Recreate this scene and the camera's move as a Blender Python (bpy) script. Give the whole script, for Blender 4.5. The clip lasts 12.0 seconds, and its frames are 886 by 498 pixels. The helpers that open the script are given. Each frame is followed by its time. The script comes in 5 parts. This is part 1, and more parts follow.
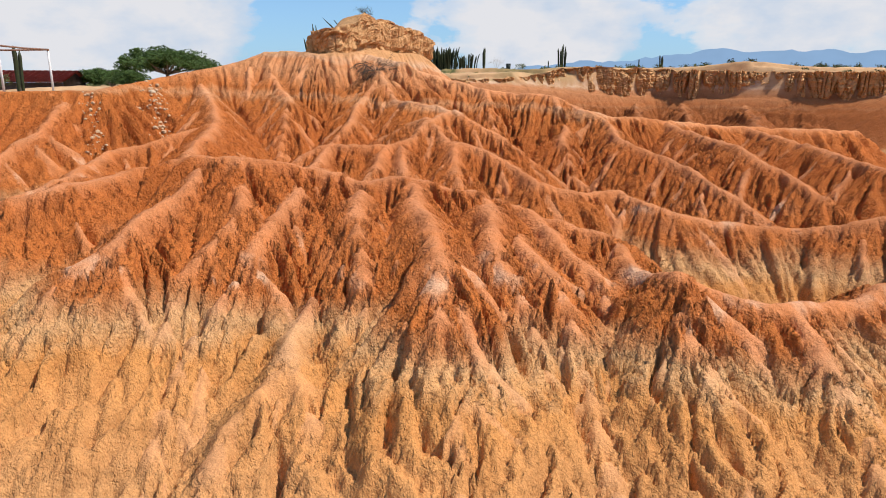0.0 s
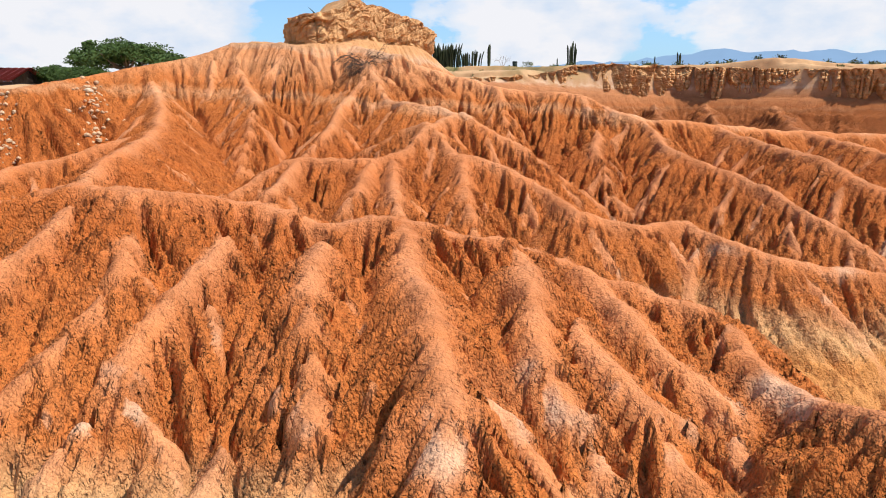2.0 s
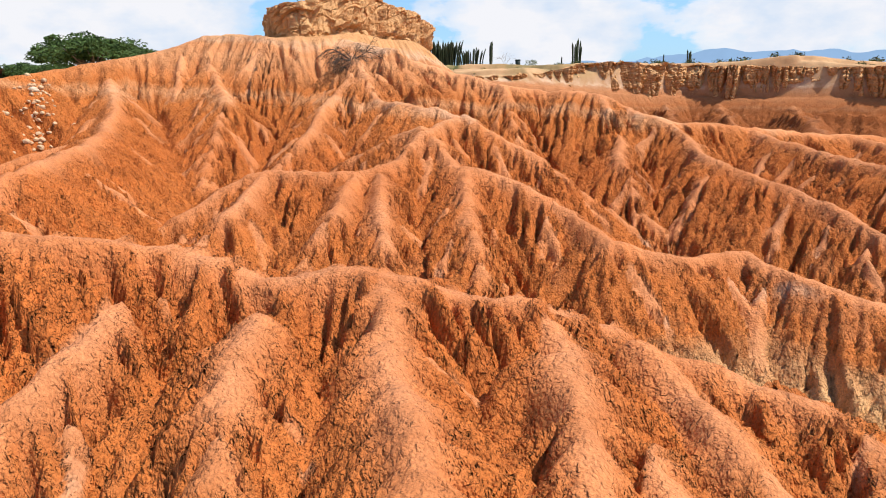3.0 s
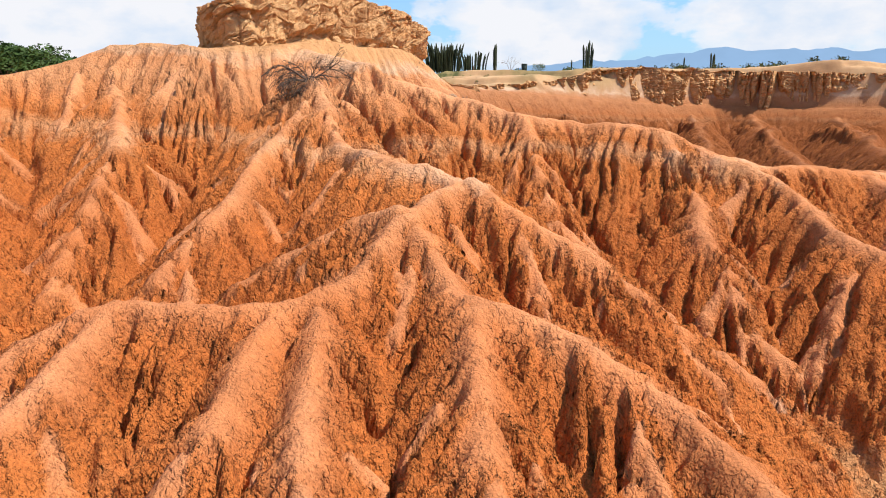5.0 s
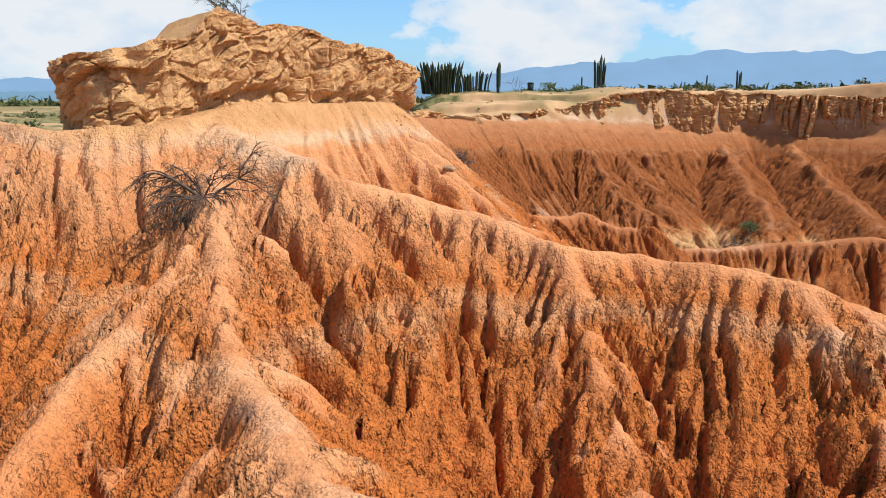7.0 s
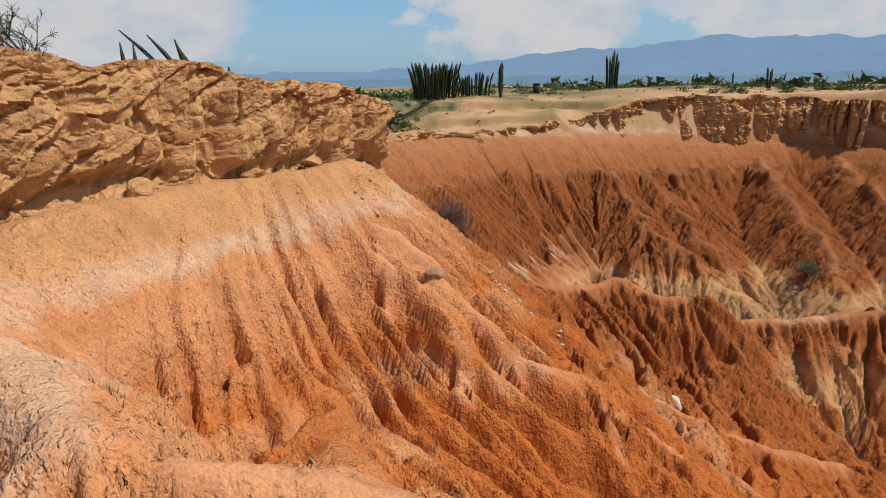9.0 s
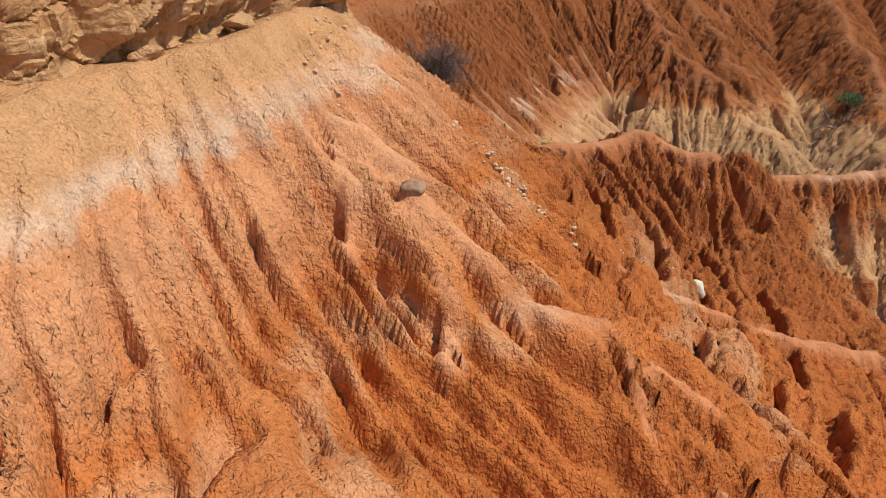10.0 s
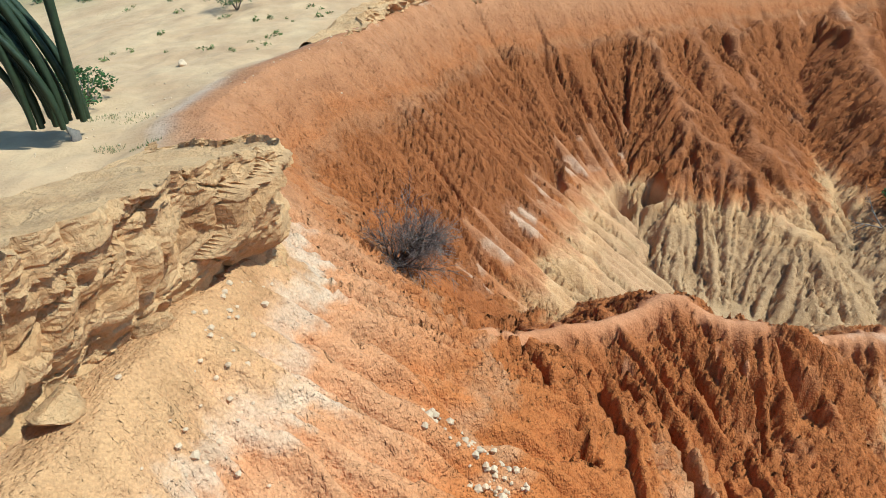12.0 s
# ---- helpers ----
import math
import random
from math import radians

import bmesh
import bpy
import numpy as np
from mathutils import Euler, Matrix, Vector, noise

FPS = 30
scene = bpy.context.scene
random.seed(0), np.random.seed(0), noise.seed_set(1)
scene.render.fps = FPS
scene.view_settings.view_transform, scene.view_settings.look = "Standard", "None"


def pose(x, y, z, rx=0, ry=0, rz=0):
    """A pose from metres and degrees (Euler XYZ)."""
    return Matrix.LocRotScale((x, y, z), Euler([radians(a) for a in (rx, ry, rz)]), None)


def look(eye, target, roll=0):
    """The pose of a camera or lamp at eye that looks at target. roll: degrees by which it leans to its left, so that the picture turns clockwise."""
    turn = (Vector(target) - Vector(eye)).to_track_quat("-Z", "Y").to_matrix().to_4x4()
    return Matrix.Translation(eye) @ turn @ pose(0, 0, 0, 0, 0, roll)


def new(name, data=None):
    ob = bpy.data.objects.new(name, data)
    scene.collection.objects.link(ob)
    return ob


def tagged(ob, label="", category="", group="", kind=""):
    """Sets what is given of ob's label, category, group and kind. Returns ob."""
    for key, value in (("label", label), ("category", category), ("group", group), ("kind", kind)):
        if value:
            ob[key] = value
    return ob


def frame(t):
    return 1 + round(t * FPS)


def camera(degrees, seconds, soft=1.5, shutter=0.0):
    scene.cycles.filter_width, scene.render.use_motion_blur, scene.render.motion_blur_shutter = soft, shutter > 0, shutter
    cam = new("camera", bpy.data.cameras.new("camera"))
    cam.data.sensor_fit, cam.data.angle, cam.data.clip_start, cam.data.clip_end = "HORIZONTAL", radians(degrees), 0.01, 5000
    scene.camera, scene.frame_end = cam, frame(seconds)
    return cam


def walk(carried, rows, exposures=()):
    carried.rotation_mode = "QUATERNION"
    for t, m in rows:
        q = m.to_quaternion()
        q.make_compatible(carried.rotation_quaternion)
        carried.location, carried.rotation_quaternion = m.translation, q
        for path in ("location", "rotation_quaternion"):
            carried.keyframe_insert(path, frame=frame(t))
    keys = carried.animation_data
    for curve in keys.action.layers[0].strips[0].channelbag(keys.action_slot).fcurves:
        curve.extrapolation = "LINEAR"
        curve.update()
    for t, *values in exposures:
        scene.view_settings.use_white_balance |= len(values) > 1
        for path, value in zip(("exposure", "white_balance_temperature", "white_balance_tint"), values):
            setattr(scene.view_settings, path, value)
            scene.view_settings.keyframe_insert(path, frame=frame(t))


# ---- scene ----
cam = camera(66.0, 12.0, 1.0)
METRES, EYE, TILT, LEAN, TURN = 50.0, 12.0, -12.8, 0.0, 0.0
ROWS = [
    (0.0, 0.0, 0.0, 0.0, -0.0, -0.0, -0.0),
    (0.5, -0.0013, 0.0334, 0.0072, 0.02, 0.01, 0.01),
    (1.0, -0.0022, 0.0686, 0.0144, 0.04, 0.03, 0.04),
    (1.5, -0.0029, 0.1063, 0.0226, 0.06, 0.05, 0.06),
    (2.0, -0.0028, 0.146, 0.0311, 0.08, 0.07, 0.09),
    (2.5, -0.0025, 0.1872, 0.0399, 0.09, 0.07, 0.12),
    (4.5, 0.0002, 0.3593, 0.0892, 0.12, 0.01, 0.17),
    (5.0, 0.0009, 0.4022, 0.1107, 0.11, -0.01, 0.19),
    (5.5, 0.002, 0.4451, 0.1317, 0.09, -0.03, 0.19),
    (6.0, 0.0029, 0.4876, 0.1526, 0.09, -0.05, 0.2),
    (6.5, 0.0042, 0.5294, 0.1735, 0.07, -0.1, 0.18),
    (7.0, 0.005, 0.5716, 0.1943, 0.03, 0.12, 0.16),
    (7.5, 0.0056, 0.6131, 0.2139, -0.0, 2.77, 0.14),
    (9.5, 0.0158, 0.769, 0.2774, 0.05, -5.93, 0.69),
    (10.0, 0.0181, 0.808, 0.2941, -0.09, -18.01, 0.52),
    (10.5, 0.0207, 0.8471, 0.3124, -0.07, -18.65, 0.41),
    (11.0, 0.0232, 0.8846, 0.3328, -0.05, -18.69, 0.32),
    (11.5, 0.0257, 0.9099, 0.3508, -0.03, -18.68, 0.32),
    (12.0, 0.0278, 0.9197, 0.3657, -0.01, -18.68, 0.29),
]
walk(cam, [(t, pose(0, 0, EYE, TILT, LEAN, TURN) @ pose(METRES * x, METRES * y, METRES * z, 90 + pitch, roll, yaw)) for t, x, y, z, yaw, pitch, roll in ROWS],
     [(0.0, 0.15, 6500, 11), (2.5, 0.39, 6500, 11), (5.5, 0.40, 6450, 10), (7.5, 0.18, 6250, 6), (9.5, -0.28, 6700, 11), (10.0, -0.12, 6100, 6), (10.6, 0.17, 5350, -5), (12.0, 0.32, 4950, -13)])

# ---------------------------------------------------------------- sun, sky, exposure
SUN_AZ, SUN_EL = radians(101.0), radians(57.0)      # azimuth from +y towards +x
sun_dir = Vector((math.sin(SUN_AZ) * math.cos(SUN_EL), math.cos(SUN_AZ) * math.cos(SUN_EL), math.sin(SUN_EL)))
sun_data = bpy.data.lights.new("sun", "SUN")
sun_data.energy, sun_data.angle, sun_data.color = 5.0, radians(0.6), (1.0, 0.95, 0.87)
sun = new("sun", sun_data)
sun.matrix_world = look((0, 0, 60), Vector((0, 0, 60)) - sun_dir)

world = bpy.data.worlds.new("sky")
scene.world = world
world.use_nodes = True


def link(tree, a, b):
    tree.links.new(a, b)


def node(tree, kind, **values):
    n = tree.nodes.new(kind)
    for k, v in values.items():
        if k == "operation":
            n.operation = v
        elif k == "blend_type":
            n.blend_type = v
        elif k == "data_type":
            n.data_type = v
        else:
            n.inputs[k.replace("_", " ")].default_value = v
    return n


def ramp(tree, fac, stops):
    """A colour ramp fed by fac; stops of (place, colour or grey)."""
    n = tree.nodes.new("ShaderNodeValToRGB")
    while len(n.color_ramp.elements) < len(stops):
        n.color_ramp.elements.new(0.5)
    for e, (p, c) in zip(n.color_ramp.elements, stops):
        e.position = p
        e.color = (*c, 1) if isinstance(c, tuple) else (c, c, c, 1)
    tree.links.new(fac, n.inputs[0])
    return n.outputs[0]


def math_node(tree, op, a, b=None, clamp=False):
    n = tree.nodes.new("ShaderNodeMath")
    n.operation, n.use_clamp = op, clamp
    for i, v in enumerate((a, b)):
        if v is None:
            continue
        if isinstance(v, (int, float)):
            n.inputs[i].default_value = v
        else:
            tree.links.new(v, n.inputs[i])
    return n.outputs[0]


def mix(tree, fac, a, b, mode="MIX"):
    n = tree.nodes.new("ShaderNodeMix")
    n.data_type, n.blend_type = "RGBA", mode
    for sock, v in ((n.inputs[0], fac), (n.inputs[6], a), (n.inputs[7], b)):
        if isinstance(v, (int, float)):
            sock.default_value = v
        elif isinstance(v, tuple):
            sock.default_value = (*v, 1)
        else:
            tree.links.new(v, sock)
    return n.outputs[2]


def noise_tex(tree, vector, scale, detail=4.0, rough=0.55, distortion=0.0):
    n = tree.nodes.new("ShaderNodeTexNoise")
    n.inputs["Scale"].default_value, n.inputs["Detail"].default_value = scale, detail
    n.inputs["Roughness"].default_value, n.inputs["Distortion"].default_value = rough, distortion
    if vector is not None:
        tree.links.new(vector, n.inputs["Vector"])
    return n.outputs["Fac"]


def build_sky():
    t = world.node_tree
    t.nodes.clear()
    out = t.nodes.new("ShaderNodeOutputWorld")
    back = t.nodes.new("ShaderNodeBackground")
    sky = t.nodes.new("ShaderNodeTexSky")
    sky.sky_type, sky.sun_disc = "NISHITA", False
    sky.sun_elevation, sky.sun_rotation = SUN_EL, SUN_AZ
    sky.air_density, sky.dust_density = 1.0, 1.2
    co = t.nodes.new("ShaderNodeTexCoord").outputs["Generated"]
    sep = t.nodes.new("ShaderNodeSeparateXYZ")
    link(t, co, sep.inputs[0])
    flat = t.nodes.new("ShaderNodeMapping")
    flat.inputs["Scale"].default_value = (1.0, 1.0, 1.9)
    link(t, co, flat.inputs["Vector"])
    fine = noise_tex(t, flat.outputs[0], 5.5, 9.0, 0.56, 0.12)
    soft = noise_tex(t, flat.outputs[0], 9.0, 6.0, 0.55)
    total = math_node(t, "MULTIPLY", fine, 0.9)

    def heap(azimuth, elevation, size, weight):
        """A heap of cloud about one direction of the sky."""
        a, e = radians(azimuth), radians(elevation)
        n = t.nodes.new("ShaderNodeVectorMath")
        n.operation = "DISTANCE"
        link(t, flat.outputs[0], n.inputs[0])
        n.inputs[1].default_value = (math.sin(a) * math.cos(e), math.cos(a) * math.cos(e), 1.9 * math.sin(e))
        return math_node(t, "MULTIPLY", math_node(t, "MAXIMUM", math_node(t, "SUBTRACT", 1.0, math_node(t, "DIVIDE", n.outputs["Value"], size)), 0.0), weight)

    for heap_of in ((-31, 7, 0.34, 0.34), (-20, 3, 0.22, 0.22), (3, 6.5, 0.22, 0.34), (11, 3.5, 0.20, 0.22), (22, 9, 0.30, 0.25), (34, 7, 0.30, 0.22),
                    (-70, 12, 0.6, 0.3), (80, 14, 0.7, 0.3), (150, 15, 0.7, 0.3), (-130, 14, 0.7, 0.3)):
        total = math_node(t, "ADD", total, heap(*heap_of))
    cover = ramp(t, total, [(0.56, 0.0), (0.60, 0.7), (0.68, 1.0)])
    tone = ramp(t, soft, [(0.34, (0.50, 0.59, 0.71)), (0.56, (0.69, 0.70, 0.73))])
    blue = t.nodes.new("ShaderNodeVectorMath")
    blue.operation = "SCALE"
    link(t, sky.outputs[0], blue.inputs[0])
    blue.inputs[3].default_value = 0.09
    haze = ramp(t, sep.outputs[2], [(0.0, 0.50), (0.08, 0.28), (0.25, 0.0)])
    clear = mix(t, haze, mix(t, 1.0, blue.outputs[0], (0.86, 1.22, 1.58), "MULTIPLY"), (0.42, 0.67, 0.96))
    link(t, mix(t, cover, clear, tone), back.inputs[0])
    back.inputs[1].default_value = 1.0
    link(t, back.outputs[0], out.inputs[0])


build_sky()

# ---------------------------------------------------------------- noise on arrays
GRADS = np.random.RandomState(7).uniform(-1, 1, (256, 2))
GRADS /= np.linalg.norm(GRADS, axis=1)[:, None]
PERM = np.random.RandomState(11).permutation(256)


def perlin(x, y, seed=0):
    """Gradient noise of two arrays, about -0.7 to 0.7."""
    x, y = np.broadcast_arrays(np.asarray(x, float), np.asarray(y, float))
    xi, yi = np.floor(x).astype(np.int64), np.floor(y).astype(np.int64)
    xf, yf = x - xi, y - yi
    u, v = xf * xf * xf * (xf * (xf * 6 - 15) + 10), yf * yf * yf * (yf * (yf * 6 - 15) + 10)

    def corner(i, j):
        g = GRADS[PERM[(PERM[(xi + i + seed * 37) & 255] + yi + j) & 255]]
        return g[..., 0] * (xf - i) + g[..., 1] * (yf - j)

    a = corner(0, 0) * (1 - u) + corner(1, 0) * u
    b = corner(0, 1) * (1 - u) + corner(1, 1) * u
    return a * (1 - v) + b * v


def fbm(x, y, octaves=4, seed=0, gain=0.5):
    total, amp = 0.0, 1.0
    for k in range(octaves):
        total = total + amp * perlin(x * 2.03 ** k + 17.3 * k, y * 2.03 ** k - 9.1 * k, seed + k)
        amp *= gain
    return total


def smooth(a, b, v):
    t = np.clip((v - a) / (b - a), 0, 1)
    return t * t * (3 - 2 * t)


# ---------------------------------------------------------------- the lie of the land
def lines(low, high, c0, c1, fine, growth, far, cap):
    """Grid lines: fine between c0 and c1, widening to the ends of the near place, then out to the horizon."""
    mid = list(np.arange(c0, c1, fine))
    right, step, p = [], fine, c1
    while p < far:
        right.append(p)
        step = min(step + growth * step, cap) if p < high else step * 1.22
        p += step
    left, step, p = [], fine, c0 - fine
    while p > -far:
        left.append(p)
        step = min(step + growth * step, cap) if p > low else step * 1.22
        p -= step
    return np.array(left[::-1] + mid + right + [far])


FINE = 0.066
GX = lines(-28, 44, -7.5, 11.0, FINE, 0.006, 4300, 0.24)
GY = lines(8, 97, 11.0, 84.0, FINE, 0.0085, 4300, 0.24)
NX, NY = len(GX), len(GY)
X, Y = np.meshgrid(GX, GY)                 # rows along y
Z = np.full(X.shape, -99.0)                # height
U = np.zeros(X.shape)                      # place along the crest that each point drains from
WORN = np.zeros(X.shape)                   # how far that crest is worn smooth and coloured paler
D = np.full(X.shape, 99.0)                 # distance from that crest
RNG = random.Random(4)

RIM = []


def rim(*pts):
    RIM.extend(pts)


rim((-400, 6, 12), (-70, 24, 12), (-34, 33, 12), (-24, 36.4, 12.1), (-18.2, 37.2, 12.2), (-16.6, 42.0, 13.0), (-13.2, 44.6, 13.9))
rim((-11.4, 45.3, 14.6), (-9.7, 45.0, 14.65), (-7.8, 44.2, 14.45), (-5.9, 45.0, 14.55), (-4.6, 48.3, 15.0), (-3.5, 51.3, 14.9), (-2.1, 52.9, 14.95))
rim((-1.7, 55.2, 14.9), (-1.4, 57.3, 14.5), (-2.6, 60.0, 14.2), (-4.3, 64.5, 14.0), (-3.6, 68.0, 14.0), (-2.0, 71.2, 14.0))
rim((-0.6, 75.5, 13.7), (0.4, 78.5, 13.6), (3.4, 81.5, 13.2), (8.4, 84.5, 12.9), (14.5, 88.5, 12.3), (18.9, 90.8, 12.0), (23.5, 93.0, 11.8), (28.5, 94.5, 11.6))
rim((33.5, 92.0, 11.4), (38, 90, 11.4), (48, 86, 11.4), (80, 72, 11.4), (400, 20, 11))


def inside_rim():
    """Which points lie on the tableland, behind the rim."""
    poly = [(p[0], p[1]) for p in RIM] + [(4500, 20), (4500, 4500), (-4500, 4500), (-4500, 6)]
    inside = np.zeros(X.shape, bool)
    for (x0, y0), (x1, y1) in zip(poly, poly[1:] + poly[:1]):
        if y0 == y1:
            continue
        crosses = ((Y >= min(y0, y1)) & (Y < max(y0, y1)))
        inside ^= crosses & (X < x0 + (Y - y0) * (x1 - x0) / (y1 - y0))
    return inside


def fall(d, slope, spread, top):
    """How far the flank lies below its crest at distance d: rounded on top, steep, easing towards the foot."""
    e = np.sqrt(d * d + top * top) - top
    return slope * spread * (1 - np.exp(-e / spread))


def raise_crest(pts, slope, spread, top=0.12, reach=None, u0=0.0, fan=1.1, worn=1.0, away=0.0):
    s0 = u0
    for (x0, y0, z0), (x1, y1, z1) in zip(pts, pts[1:]):
        length = math.hypot(x1 - x0, y1 - y0)
        if length < 1e-6:
            continue
        r = reach or max(2.5, (max(z0, z1) - 2.0) * 1.6)
        i0, i1 = np.searchsorted(GX, (min(x0, x1) - r, max(x0, x1) + r))
        j0, j1 = np.searchsorted(GY, (min(y0, y1) - r, max(y0, y1) + r))
        if i1 <= i0 or j1 <= j0:
            s0 += length
            continue
        cut = (slice(j0, j1), slice(i0, i1))
        xs, ys = X[cut] - x0, Y[cut] - y0
        ax, ay = (x1 - x0) / length, (y1 - y0) / length
        along = xs * ax + ys * ay
        across = ys * ax - xs * ay
        t = np.clip(along, 0, length)
        past = along - t
        d = np.hypot(across, past)
        h = z0 + (z1 - z0) * t / length - fall(d, slope, spread, top)
        if reach:
            h = h - 0.6 * np.maximum(0, d - 0.5 * reach) ** 2
        grade = (z0 - z1) / length / slope
        win = h > Z[cut]
        turn = np.arctan2(past, np.abs(across) + 0.05)
        u = np.where(across > 0, 0.0, 57.0) + s0 + t + np.where(past != 0, turn * fan, 0) - d * grade
        Z[cut] = np.where(win, h, Z[cut])
        U[cut] = np.where(win, u, U[cut])
        D[cut] = np.where(win, d + away, D[cut])
        WORN[cut] = np.where(win, worn, WORN[cut])
        s0 += length


def point_on(pts, s):
    for a, b in zip(pts, pts[1:]):
        length = math.hypot(b[0] - a[0], b[1] - a[1])
        if s <= length:
            k = s / length
            return [a[i] + (b[i] - a[i]) * k for i in range(3)], ((b[0] - a[0]) / length, (b[1] - a[1]) / length), (a[2] - b[2]) / length
        s -= length
    return list(pts[-1]), (0, 1), 0


def run_of(pts):
    return sum(math.hypot(b[0] - a[0], b[1] - a[1]) for a, b in zip(pts, pts[1:]))


def bend(pts, step=0.7, amount=0.16):
    """A crest line with small swings and dips between its given points."""
    out, total = [], run_of(pts)
    n = max(2, int(total / step))
    k = RNG.uniform(0, 90)
    for i in range(n + 1):
        p, way, _ = point_on(pts, min(total * i / n, total - 1e-6))
        w = amount * (0 if i in (0, n) else 1)
        a = float(perlin(i * step * 0.55 + k, 3.3, 3)) * 2.2
        b = float(perlin(i * step * 0.8 + k, 8.1, 4)) * 1.3
        out.append((p[0] - way[1] * a * w, p[1] + way[0] * a * w, p[2] + b * w * 0.8))
    return out


def spurs(pts, gap, length, drop, level, sides=(1, -1), slope=1.3):
    """Side ribs that leave a crest on both sides and fork again."""
    total = run_of(pts)
    for side in sides:
        s = RNG.uniform(0.3, 1.0) * gap
        while s < total - 0.25 * gap:
            p, way, grade = point_on(pts, s)
            normal = (-way[1] * side, way[0] * side)
            lean = 0.25 + min(1.2, max(-1.2, grade * 1.6)) + RNG.uniform(-0.3, 0.3)
            dx, dy = normal[0] + way[0] * lean, normal[1] + way[1] * lean
            q = math.hypot(dx, dy)
            size = length * RNG.uniform(0.6, 1.25)
            rib, z = [], p[2] - 0.08
            for k in range(4):
                f = k / 3
                sway = RNG.uniform(-0.12, 0.12) * size * (f > 0)
                rib.append((p[0] + dx / q * size * f - dy / q * sway, p[1] + dy / q * size * f + dx / q * sway, z - size * drop * f * (0.75 + 0.5 * f)))
            raise_crest(rib, slope, 5.0, 0.10, reach=size * 0.8 + 1.0, u0=RNG.uniform(0, 400))
            if level > 1:
                spurs(rib, gap * 0.5, length * 0.42, drop * 1.25, level - 1, slope=slope * 1.1)
            s += gap * RNG.uniform(0.65, 1.4)


def crest(*pts, gap=2.0, length=2.6, drop=0.60, slope=0.93, spread=17.0, top=0.18, level=2, worn=1.0, amount=0.16):
    line = bend(pts, 0.7, amount)
    raise_crest(line, slope, spread, top, u0=RNG.uniform(0, 400), worn=worn)
    if gap:
        spurs(line, gap, length, drop, level)


# the tableland's flank
for k, (a, b) in enumerate(zip(RIM, RIM[1:])):
    raise_crest((a, b), 0.9 if k < 6 else 1.25 if k < 10 else 1.45 if k < 14 else 1.0 if k < 17 else 1.15, 40.0 if k < 6 else 14.0 if k < 10 else 11.0 if k < 14 else 40.0 if k < 17 else 21.0, 0.3, reach=70, fan=6.0, worn=0.0, u0=sum(math.hypot(q[0] - p[0], q[1] - p[1]) for p, q in zip(RIM[:k], RIM[1:k + 1])))
RIM_D, RIM_H = np.full(X.shape, 1e9), np.zeros(X.shape)
for (x0, y0, z0), (x1, y1, z1) in zip(RIM, RIM[1:]):
    t = np.clip(((X - x0) * (x1 - x0) + (Y - y0) * (y1 - y0)) / ((x1 - x0) ** 2 + (y1 - y0) ** 2), 0, 1)
    d = np.hypot(X - x0 - t * (x1 - x0), Y - y0 - t * (y1 - y0))
    RIM_H = np.where(d < RIM_D, z0 + t * (z1 - z0), RIM_H)
    RIM_D = np.minimum(d, RIM_D)
near_rim = [p for p in RIM if abs(p[0]) < 60]
spurs(near_rim[1:9], 3.2, 4.2, 0.72, 2, sides=(-1,))
spurs(near_rim[23:], 4.0, 5.0, 0.95, 1, sides=(-1,))

# the front ridge and its long ribs
crest((-20, 13, 7.5), (-14.5, 16.8, 8.3), (-11.4, 19.2, 9.3), (-9.2, 22.0, 9.8), (-7.5, 21.4, 10.2), (-6.0, 20.3, 10.15), (-4.3, 21.2, 9.85),
      (-2.6, 21.0, 9.45), (-1.0, 20.8, 9.5), (1.0, 21.0, 9.05), (2.9, 21.2, 8.3), (5.0, 19.7, 7.9), (5.6, 18.0, 7.0), slope=0.95, spread=30.0, top=0.5)
crest((-1.0, 20.8, 9.45), (-0.6, 18.6, 9.0), (-0.29, 16.5, 8.72), (-0.05, 14.2, 7.78), (0.3, 12.3, 6.2), (0.6, 9.5, 4.0), gap=1.5, length=2.0)
crest((-4.3, 21.2, 9.8), (-4.6, 18.6, 8.9), (-5.0, 16.6, 8.02), (-5.6, 14.5, 6.5), (-6, 11, 4), gap=1.7, length=2.0)
crest((-7.2, 20.4, 9.9), (-7.5, 18.3, 9.2), (-8.1, 16.2, 8.5), (-8.7, 15.5, 8.0), (-9.5, 13.4, 6.2), (-10, 10, 4), gap=1.7, length=2.0)
crest((1.0, 21.0, 9.0), (1.9, 18.6, 8.4), (2.7, 16.2, 7.7), (3.1, 13.7, 6.0), (3.5, 10.5, 4.0), gap=1.6, length=1.9)
crest((-2.6, 21.0, 9.4), (-2.9, 18.0, 8.1), (-3.4, 15.2, 6.75), (-3.3, 13.8, 6.45), (-2.3, 12.4, 5.3), (-1.8, 10, 4), gap=1.6, length=1.5)
crest((-3.35, 13.8, 6.4), (-4.2, 12.6, 5.6), (-4.6, 11, 4.6), gap=1.4, length=1.0)
crest((5.0, 19.7, 7.8), (5.2, 17.2, 7.4), (5.45, 15.4, 7.95), (6.6, 15.4, 7.4), (7.7, 15.2, 7.2), (10.5, 16.8, 6.8), (13, 18.5, 7.2), (18, 18.5, 8.4), (26, 16, 8.6), gap=1.9)
crest((5.45, 15.4, 7.9), (5.35, 13.6, 6.6), (5.6, 12.2, 5.4), (5.9, 9.5, 3.6), gap=1.5, length=1.6)
crest((8.2, 15.3, 7.1), (8.4, 13.5, 6.2), (8.2, 11.0, 4.4), gap=1.5, length=1.6)

